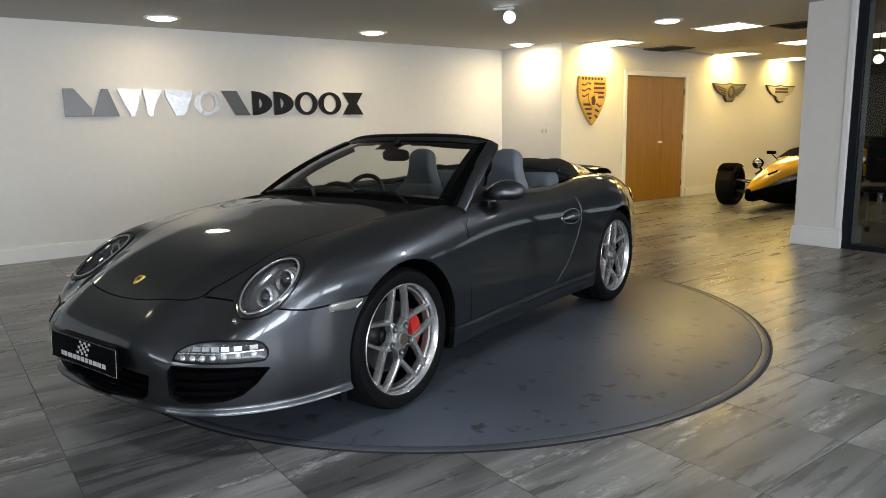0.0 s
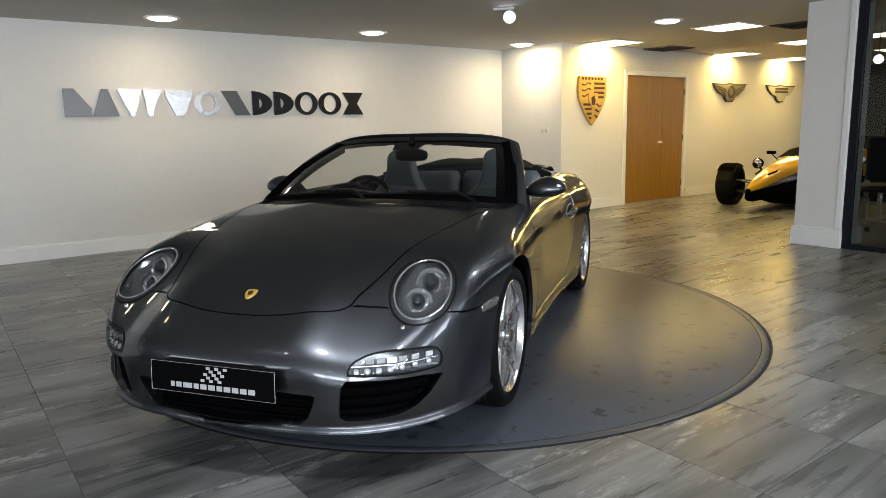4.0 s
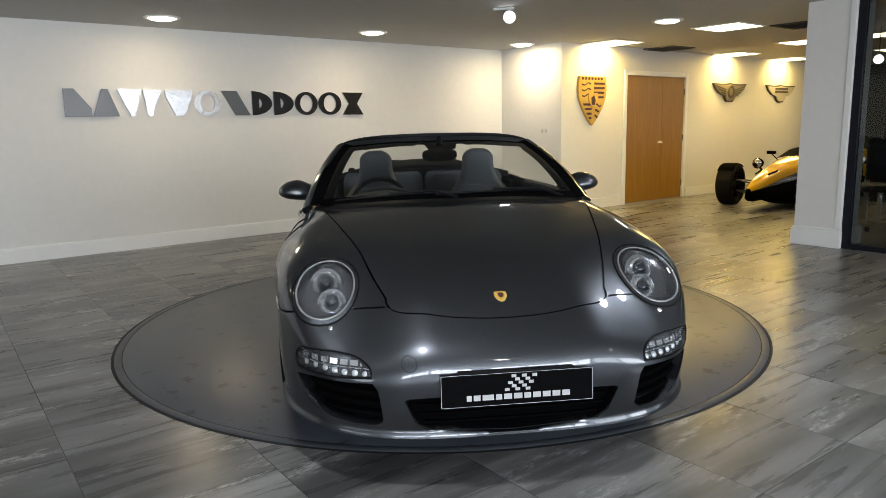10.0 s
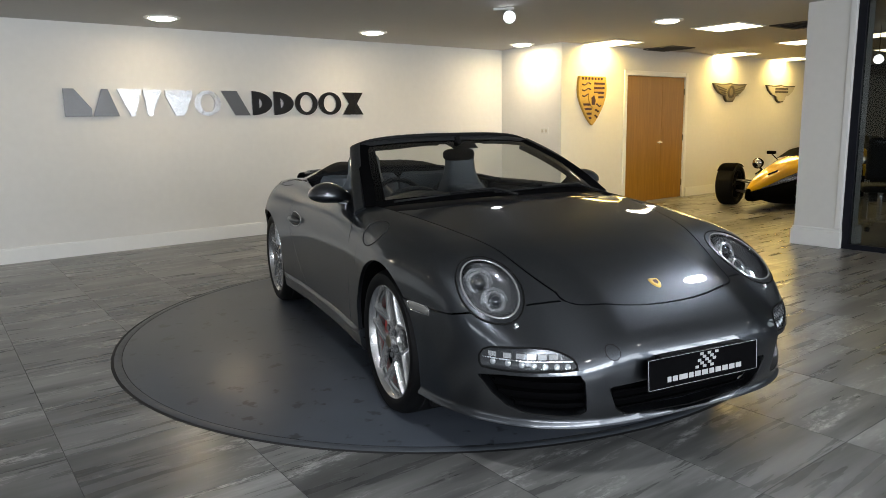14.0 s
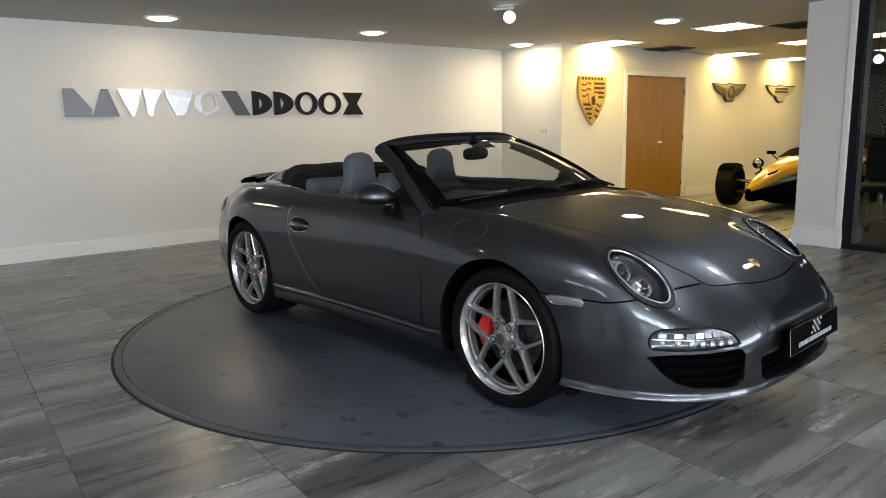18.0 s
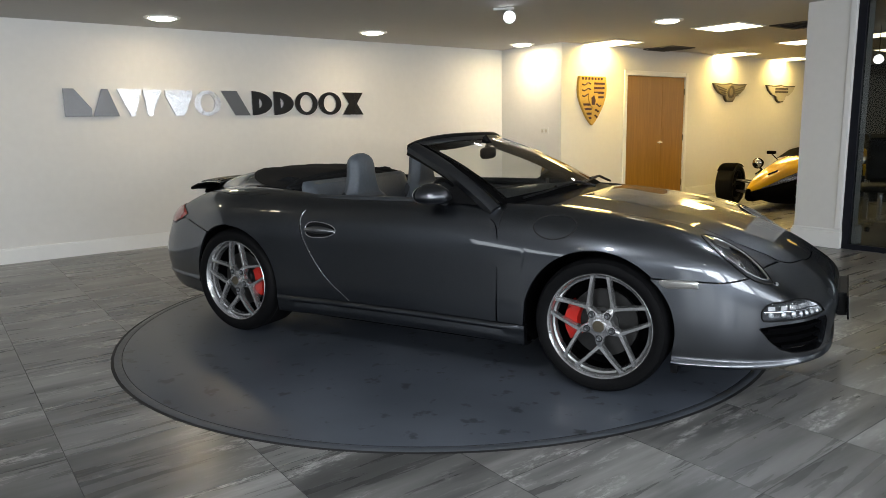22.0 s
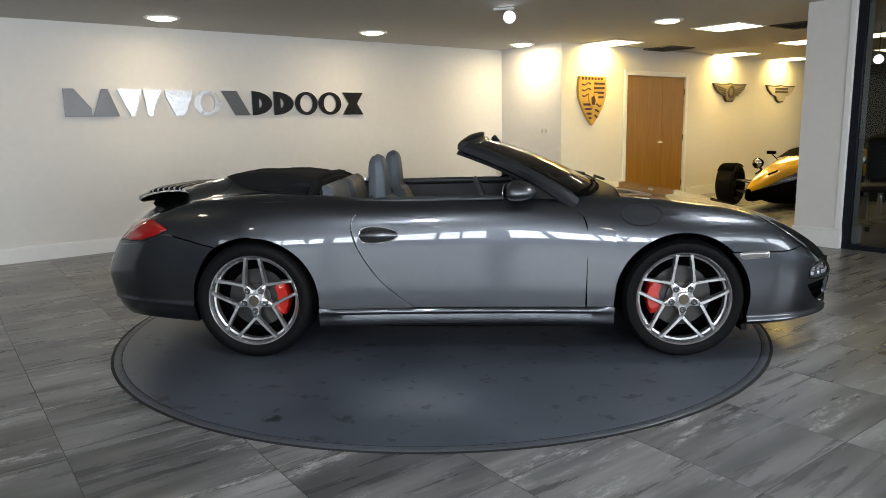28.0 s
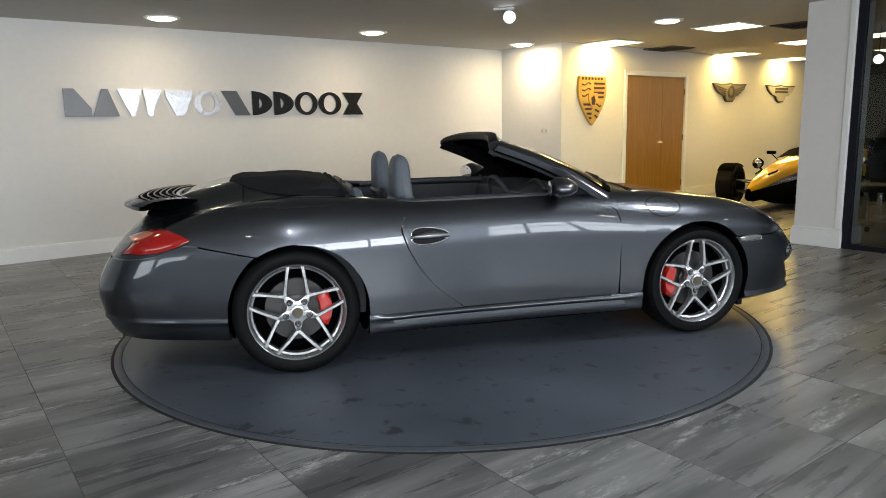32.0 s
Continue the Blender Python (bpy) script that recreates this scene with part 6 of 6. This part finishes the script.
def interior(car):
    tub = bmesh.new()
    box(tub, -1.16, 0.62, -0.70, 0.70, 0.262, 0.30)
    for s in (1, -1):
        box(tub, -0.72, 0.62, s * 0.735 - 0.025, s * 0.735 + 0.025, 0.302, 0.835)
        box(tub, -1.16, -0.722, s * 0.67 - 0.03, s * 0.67 + 0.03, 0.302, 0.85)
    box(tub, -1.2, -1.162, -0.60, 0.60, 0.302, 0.88)
    part("cabin_tub", tub, M["leather_dark"], car, "dark grey cabin lining", smooth=False)
    for s in (1, -1):
        pts = [(x, s * 0.722, 0.858 + 0.006 * math.cos(x * 3)) for x in np.linspace(-0.62, 0.50, 24)]
        part("door_capping", tube(bmesh.new(), pts, 0.022, 10), M["leather_dark"], car)
        part("door_pull", tube(bmesh.new(), [(0.18, s * 0.69, 0.70), (0.10, s * 0.665, 0.72), (-0.15, s * 0.665, 0.70), (-0.22, s * 0.69, 0.67)], 0.018, 10), M["leather"], car)
        release = tube(bmesh.new(), [(0.40, s * 0.692, 0.800), (0.37, s * 0.684, 0.806), (0.31, s * 0.684, 0.806), (0.27, s * 0.692, 0.802)], [0.010, 0.020, 0.020, 0.008], 12)
        part("door_release", release, M["chrome"], car, "bright chrome inner door release")
    # dashboard
    g = []
    for dx, z in ((0.64, 0.872), (0.50, 0.885), (0.34, 0.875), (0.27, 0.845), (0.25, 0.78), (0.30, 0.62), (0.34, 0.45)):
        g.append([(dx - 0.03 * (y / 0.7) ** 2 * -1 - 0.02, y, z + (0.035 * math.exp(-((y + 0.36) / 0.17) ** 2) if 0.3 < dx < 0.6 and z > 0.8 else 0) - 0.02 * abs(y / 0.7) ** 3) for y in np.linspace(-0.69, 0.69, 41)])
    dash = part("dashboard", to_bm([np.array(g)]), M["leather_dark"], car, "dark grey dashboard")
    part("binnacle", tube(bmesh.new(), [(0.34, -0.36 + 0.15 * math.cos(a), 0.845 + 0.075 * math.sin(a)) for a in np.linspace(0.0, math.pi, 18)], 0.016, 8), M["leather_dark"], dash)
    part("centre_console", boxes((-0.30, 0.34, -0.10, 0.10, 0.30, 0.50), (0.20, 0.32, -0.13, 0.13, 0.502, 0.80)), M["leather_dark"], car, smooth=False, bevel=0.02)
    # steering wheel on the right
    ring = lathe([(0.178 + 0.015 * math.cos(a), 0.015 * math.sin(a)) for a in np.linspace(0, 2 * math.pi, 11)], 48, "X", close=False)
    sw = part("steering_wheel", ring, M["leather_dark"], car, "dark leather steering wheel")
    sp = bmesh.new()
    for a in (math.radians(200), math.radians(-20), math.radians(270)):
        tube(sp, [(0, 0.03 * math.cos(a), 0.03 * math.sin(a)), (0.0, 0.17 * math.cos(a), 0.17 * math.sin(a))], 0.014, 8)
    part("wheel_spokes", sp, M["chrome"], sw)
    part("wheel_boss", lathe([(0.065, 0.02), (0.06, -0.025), (0.002, -0.03)], 28, "X"), M["leather_dark"], sw)
    sw.matrix_basis = pose(0.13, -0.36, 0.79, 0, -24, 0)
    seat(car, -0.40, -0.36)
    seat(car, -0.40, 0.36)
    seat(car, -0.80, -0.30, True)
    seat(car, -0.80, 0.30, True)


def soft_top(car):
    """The folded black roof: a padded hoop behind the cabin with raised flaps at its ends."""
    rows = []
    us = np.linspace(-1, 1, 61)
    # distance back, half width and height over the lid of each row
    prof = ((-0.87, 0.655, -0.06), (-0.875, 0.655, 0.0), (-0.91, 0.655, 0.016), (-1.00, 0.645, 0.026), (-1.10, 0.615, 0.028), (-1.20, 0.560, 0.024), (-1.30, 0.500, 0.016), (-1.38, 0.440, 0.012),
            (-1.44, 0.370, 0.010), (-1.475, 0.310, 0.006), (-1.495, 0.280, 0.002))
    for k, (x0, w, rise) in enumerate(prof):
        x2 = x0 + 0.05 * np.abs(us) ** 3 * (1 - k / 10)
        base = top_point(x2, w * us)[:, 2]
        mid = np.maximum(base, 0.922 if 1 < k < 9 else 0)
        edge = 1 - np.abs(us) ** 6
        z = base + 0.004 + (mid - base + rise) * edge + 0.004 * np.sin(9 * us + k) * edge
        rows.append(np.stack([x2, w * us, z], -1))
    top = part("folded_roof", to_bm([np.array(rows)]), M["fabric"], car, "folded black fabric roof")
    for s in (1, -1):
        flap = bmesh.new()
        out = [(-1.14, 0.915), (-1.10, 0.938), (-1.05, 0.958), (-1.0, 0.974), (-0.955, 0.981), (-0.915, 0.974), (-0.892, 0.955), (-0.875, 0.92), (-0.855, 0.868), (-1.12, 0.872)]
        prism(flap, out, lambda u, v, q: (u, s * (0.505 + 0.05 * q / 0.05 + 0.06 * (0.95 - v) * (q > 0)), v - 0.012), 0.05)
        part("roof_flap", flap, M["fabric"], top, bevel=0.012)
    part("hoop_edge", tube(bmesh.new(), [Vector(p) for p in rows[2]], 0.016, 10), M["fabric"], top)


def spoiler(car):
    us = np.linspace(-1, 1, 41)
    def blade(prof):
        rows = []
        for x, z in prof:
            rows.append([(x + 0.13 * abs(u) ** 3, 0.485 * u, z - 0.034 - 0.010 * abs(u) ** 3) for u in us])
        return np.array(rows)
    prof = [(-1.784, 0.949), (-1.846, 0.958), (-1.924, 0.954), (-2.010, 0.942), (-2.078, 0.917), (-2.084, 0.904), (-2.072, 0.897), (-2.010, 0.904), (-1.908, 0.907), (-1.815, 0.922), (-1.784, 0.941), (-1.784, 0.949)]
    sp = part("rear_spoiler", to_bm([blade(prof)]), M["paint"], car, "raised rear spoiler with a dark grille")
    top_z = lambda x: float(np.interp(x, [-2.010, -1.924, -1.846, -1.784], [0.942, 0.954, 0.958, 0.949])) - 0.034
    g = np.array([[(x + 0.13 * abs(0.86 * u) ** 3, 0.485 * 0.86 * u, top_z(x) + 0.0015 - 0.010 * abs(0.86 * u) ** 3) for u in us] for x in np.linspace(-1.803, -2.006, 9)])
    part("grille", to_bm([g]), M["shade_black"], sp)
    for k in range(6):
        x0 = -1.819 - 0.034 * k
        bm = bmesh.new()
        tube(bm, [(x0 + 0.13 * abs(0.86 * u) ** 3, 0.485 * 0.86 * u, top_z(x0) + 0.0015 - 0.010 * abs(0.86 * u) ** 3) for u in np.linspace(-1, 1, 25)], 0.005, 6)
        part("grille_slat", bm, M["bowl_dark"], sp)
    g = np.array([[(x, 0.38 * u, z) for u in us] for x, z in ((-1.77, 0.85), (-1.81, 0.890), (-1.90, 0.875), (-1.93, 0.83), (-1.88, 0.78))])
    part("bellows", to_bm([g]), M["shade_black"], sp)
    for s in (1, -1):
        part("spoiler_arm", tube(bmesh.new(), [(-1.78, s * 0.30, 0.85), (-1.84, s * 0.30, 0.915)], 0.018, 8), M["shade_black"], sp)


def display_plate(car):
    """A black display plate on the nose; its printing is plain bars and squares."""
    p = part("display_plate", boxes((-0.004, 0.004, -0.263, 0.263, -0.056, 0.056)), M["plate"], car, "black display plate with pale printed marks", smooth=False, bevel=0.002)
    for z in (-0.0545, 0.0545):
        part("edge_line", boxes((0.0042, 0.0052, -0.262, 0.262, z - 0.0008, z + 0.0008)), M["lamp_ring"], p, smooth=False)
    for y in (-0.2615, 0.2615):
        part("edge_line", boxes((0.0042, 0.0052, y - 0.0008, y + 0.0008, -0.053, 0.053)), M["white_print"], p, smooth=False)
    x = -0.178
    for k, w in enumerate((0.024, 0.030, 0.046, 0.028, 0.034, 0.036, 0.030, 0.034, 0.034, 0.034, 0.034)):
        part("plain_bar", boxes((0.0042, 0.0050, x + 0.002, x + w - 0.005, -0.036, -0.017)), M["white_print"], p, smooth=False)
        x += w
    for i in range(5):
        for j in range(5):
            if (i + j) % 2 == 0:
                y, z = -0.045 + 0.018 * i + 0.006 * j, -0.008 + 0.0115 * j
                part("check", boxes((0.0042, 0.0050, y, y + 0.016, z, z + 0.010)), M["white_print"], p, smooth=False)
    p.matrix_basis = pose(2.186, 0, 0.388, 0, -4, 0)
    part("bracket", boxes((-0.05, -0.0045, -0.20, 0.20, -0.05, 0.06)), M["trim_black"], p, smooth=False)


def build_car():
    c = thing("convertible_car", "dark metallic grey open two-door sports car with its roof folded", "car", car_pose(0))
    body_shell(c)
    wheel_wells(c)
    wheel(c, 1.175, 0.846, 1, 0.3235, 0.235, "front")
    wheel(c, 1.175, -0.846, -1, 0.3235, 0.235, "front")
    wheel(c, -1.175, 0.853, 1, 0.330, 0.295, "rear")
    wheel(c, -1.175, -0.853, -1, 0.330, 0.295, "rear")
    windscreen(c)
    door_mirrors(c)
    interior(c)
    soft_top(c)
    spoiler(c)
    display_plate(c)
    return c


car = build_car()


def open_wheeler():
    """A low open-wheeled sports car parked along the far wall, nose towards the turntable."""
    c = thing("open_wheel_car", "low yellow and black open-wheeled sports car parked by the wall", "car", pose(7.20, 1.33, 0, 0, 0, 180))
    def loft(rows, n=17):
        g = []
        for x, w, z0, z1, sharp in rows:
            g.append([(x, w * math.copysign(abs(math.cos(a)) ** sharp, math.cos(a)), z0 + (z1 - z0) * abs(math.sin(a)) ** 0.8) for a in np.linspace(0, math.pi, n)])
        return to_bm([np.array(g)])
    part("nose_cover", loft([(0.80, 0.04, 0.30, 0.335, 0.7), (0.66, 0.085, 0.325, 0.415, 0.6), (0.45, 0.13, 0.38, 0.505, 0.55), (0.15, 0.175, 0.455, 0.595, 0.5), (-0.15, 0.215, 0.52, 0.665, 0.5),
                             (-0.6, 0.30, 0.585, 0.745, 0.55), (-1.0, 0.38, 0.62, 0.79, 0.55), (-1.5, 0.50, 0.64, 0.82, 0.6)]), M["yellow"], c, "gloss yellow nose panel")
    part("side_panel", loft([(0.60, 0.10, 0.33, 0.375, 0.5), (0.30, 0.16, 0.37, 0.46, 0.5), (-0.15, 0.225, 0.42, 0.55, 0.5), (-0.6, 0.315, 0.46, 0.62, 0.55), (-1.1, 0.41, 0.50, 0.66, 0.55)]), M["lamp_ring"], c, "grey side panel below the yellow nose")
    part("lower_body", loft([(0.80, 0.04, 0.24, 0.30, 0.5), (0.70, 0.10, 0.19, 0.33, 0.45), (0.50, 0.17, 0.13, 0.36, 0.45), (0.20, 0.25, 0.09, 0.40, 0.45), (-0.12, 0.31, 0.08, 0.45, 0.45), (-0.6, 0.40, 0.08, 0.52, 0.45),
                             (-1.0, 0.52, 0.08, 0.57, 0.5), (-2.6, 0.66, 0.10, 0.58, 0.5)]), M["shade_black"], c, "black side body")
    part("rear_body", loft([(-1.5, 0.55, 0.4, 0.84, 0.6), (-2.1, 0.55, 0.4, 0.98, 0.6), (-2.7, 0.45, 0.4, 0.80, 0.6)]), M["yellow"], c)
    bm = to_bm([np.array([[(-0.52 - 0.40 * t, 0.30 * u, 0.735 + 0.12 * t - 0.05 * u * u) for u in np.linspace(-1, 1, 15)] for t in (0, 0.5, 1)])])
    part("wind_deflector", bm, M["shade_black"], c)
    for x0, x1 in ((0.45, 0.25), (0.05, -0.2)):
        for q in (1, -1):
            part("nose_vent", tube(bmesh.new(), [(x0, q * 0.09, 0.515 + 0.16 * (0.45 - x0)), (x1, q * 0.12, 0.525 + 0.16 * (0.45 - x1))], 0.012, 6), M["shade_black"], c)
    for s in (1, -1):
        for x in (0.0, -2.25):
            w = part("wheel", lathe([(0.20, 0.09), (0.21, 0.10), (0.225, 0.095), (0.225, -0.095), (0.20, -0.09)], 40, "Y", close=False), M["trim_black"], c)
            part("tyre", lathe([(0.222, 0.10), (0.24, 0.122), (0.275, 0.125), (0.302, 0.105), (0.31, 0.07), (0.31, -0.07), (0.302, -0.105), (0.275, -0.125), (0.24, -0.122), (0.222, -0.10)], 48, "Y", close=False), M["tyre"], w, "black treaded tyre")
            sp = bmesh.new()
            for k in range(6):
                a = math.pi * 2 * k / 6
                tube(sp, [(0.03 * math.cos(a), 0.05, 0.03 * math.sin(a)), (0.21 * math.cos(a), 0.06, 0.21 * math.sin(a))], 0.018, 6)
            part("spokes", sp, M["trim_black"], w)
            part("hub", lathe([(0.05, 0.07), (0.045, -0.05), (0.002, -0.05)], 16, "Y"), M["trim_black"], w)
            part("wheel_disc", lathe([(0.002, 0.045), (0.21, 0.045), (0.21, -0.045), (0.002, -0.045)], 32, "Y"), M["shade_black"], w)
            w.matrix_basis = pose(x, s * 0.72, 0.31, 0, 0, 9 if x == 0 else 0)
            g = np.array([[(0.322 * math.cos(a), yy, 0.322 * math.sin(a) - 0.01 * (abs(yy) > 0.1)) for a in np.linspace(0.75, 2.2, 18)] for yy in (-0.12, -0.07, 0.07, 0.12)])
            part("cycle_wing", to_bm([g]), M["shade_black"], w)
            arm = bmesh.new()
            for z in (0.20, 0.36):
                tube(arm, [(x, s * 0.62, z + 0.02), (x + 0.15, s * 0.34, z)], 0.013, 6)
                tube(arm, [(x, s * 0.62, z + 0.02), (x - 0.20, s * 0.40, z)], 0.013, 6)
            part("wishbone", arm, M["bowl_dark"], c)
        hl = lathe([(0.002, -0.10), (0.05, -0.08), (0.075, -0.02), (0.080, 0.02), (0.074, 0.03)], 24, "X", close=False)
        bmesh.ops.translate(hl, verts=hl.verts, vec=(-0.28, s * 0.45, 0.62))
        h = part("headlamp", hl, M["shade_black"], c, "round black headlamp pod")
        g = lathe([(0.072, 0.032), (0.04, 0.045), (0.002, 0.05)], 20, "X", close=False)
        bmesh.ops.translate(g, verts=g.verts, vec=(-0.28, s * 0.45, 0.62))
        part("lamp_glass", g, M["chrome"], h)
        part("lamp_stalk", tube(bmesh.new(), [(-0.30, s * 0.44, 0.56), (-0.34, s * 0.33, 0.46)], 0.014, 6), M["shade_black"], h)
        m = bmesh.new()
        tube(m, [(-0.70, s * 0.32, 0.62), (-0.62, s * 0.42, 0.745)], 0.009, 6)
        part("mirror_stalk", m, M["shade_black"], c)
        part("mirror", boxes((-0.65, -0.60, s * 0.43 - 0.07, s * 0.43 + 0.07, 0.745, 0.795)), M["shade_black"], c, smooth=False, bevel=0.015)
    seats = bmesh.new()
    for y in (-0.26, 0.26):
        box(seats, -1.95, -1.80, y - 0.2, y + 0.2, 0.45, 1.02)
    part("seat_backs", seats, M["leather_dark"], c, smooth=False, bevel=0.03)


def office():
    d = thing("desk", "dark wooden office desk seen through the glass", "desk", pose(7.0, -0.75, 0, 0, 0, 8))
    part("desktop", boxes((-0.4, 0.4, -0.75, 0.75, 0.71, 0.75)), M["dark_plastic"], d, smooth=False, bevel=0.004)
    for x in (-0.36, 0.36):
        for y in (-0.7, 0.7):
            part("leg", boxes((x - 0.025, x + 0.025, y - 0.025, y + 0.025, 0, 0.708)), M["steel"], d, smooth=False)
    part("modesty_panel", boxes((-0.34, -0.32, -0.67, 0.67, 0.25, 0.705)), M["dark_plastic"], d, smooth=False)
    m = thing("monitor", "black computer monitor on the desk", "monitor", pose(7.0, -0.40, 0.75, 0, 0, 200))
    part("screen", boxes((-0.02, 0.02, -0.27, 0.27, 0.12, 0.46)), M["plate"], m, smooth=False, bevel=0.008)
    part("stand", boxes((-0.02, 0.0, -0.03, 0.03, 0.012, 0.13)), M["dark_plastic"], m, smooth=False)
    part("foot", boxes((-0.10, 0.10, -0.11, 0.11, 0.0, 0.012)), M["dark_plastic"], m, smooth=False)
    ch = thing("office_chair", "black mesh office chair behind the glass", "chair", pose(6.0, -0.46, 0, 0, 0, 35))
    part("seat", boxes((-0.24, 0.24, -0.24, 0.24, 0.44, 0.52)), M["dark_plastic"], ch, smooth=False, bevel=0.03)
    part("backrest", boxes((-0.27, -0.21, -0.23, 0.23, 0.58, 1.05)), M["dark_plastic"], ch, smooth=False, bevel=0.03)
    part("back_bar", tube(bmesh.new(), [(-0.20, 0, 0.46), (-0.28, 0, 0.52), (-0.28, 0, 0.75)], 0.02, 8), M["steel"], ch)
    part("column", lathe([(0.028, 0.10), (0.028, 0.44)], 16), M["steel"], ch)
    for k in range(5):
        a = 2 * math.pi * k / 5
        part("base_arm", tube(bmesh.new(), [(0, 0, 0.10), (0.28 * math.cos(a), 0.28 * math.sin(a), 0.07)], 0.018, 8), M["steel"], ch)
        w = lathe([(0.002, -0.02), (0.03, -0.02), (0.03, 0.02), (0.002, 0.02)], 14, "Y")
        bmesh.ops.translate(w, verts=w.verts, vec=(0.28 * math.cos(a), 0.28 * math.sin(a), 0.03))
        part("castor", w, M["dark_plastic"], ch)
    p = thing("pendant_lamp", "white glowing globe pendant beyond the glass", "lamp", pose(7.0, 0.055, 1.98))
    part("globe", lathe([(0.002, -0.055)] + [(0.055 * math.cos(a), 0.055 * math.sin(a)) for a in np.linspace(-1.4, 1.4, 12)] + [(0.002, 0.055)], 24), M["glow_white"], p)
    part("cord", tube(bmesh.new(), [(0, 0, 0.054), (0, 0, CEIL - 1.98)], 0.004, 6), M["gap"], p)


tiles()
open_wheeler()
office()
double_door()
wall_sign()
shield_emblem()
winged_emblem(8.49, 9.59, "dark bronze winged emblem on the wall", M["bronze"], M["tan"], "round")
winged_emblem(10.30, 11.42, "pale winged emblem with dark bars on the wall", M["bronze"], M["cream"], "bars")
socket_plate()
ceiling_fittings()
table = turntable()


def motions():
    times = [float(k) for k in range(33)]
    walk(table, [(t, pose(0, 0, 0, 0, 0, TURN0 + RATE * t)) for t in times])
    walk(car, [(t, car_pose(t)) for t in times])


motions()
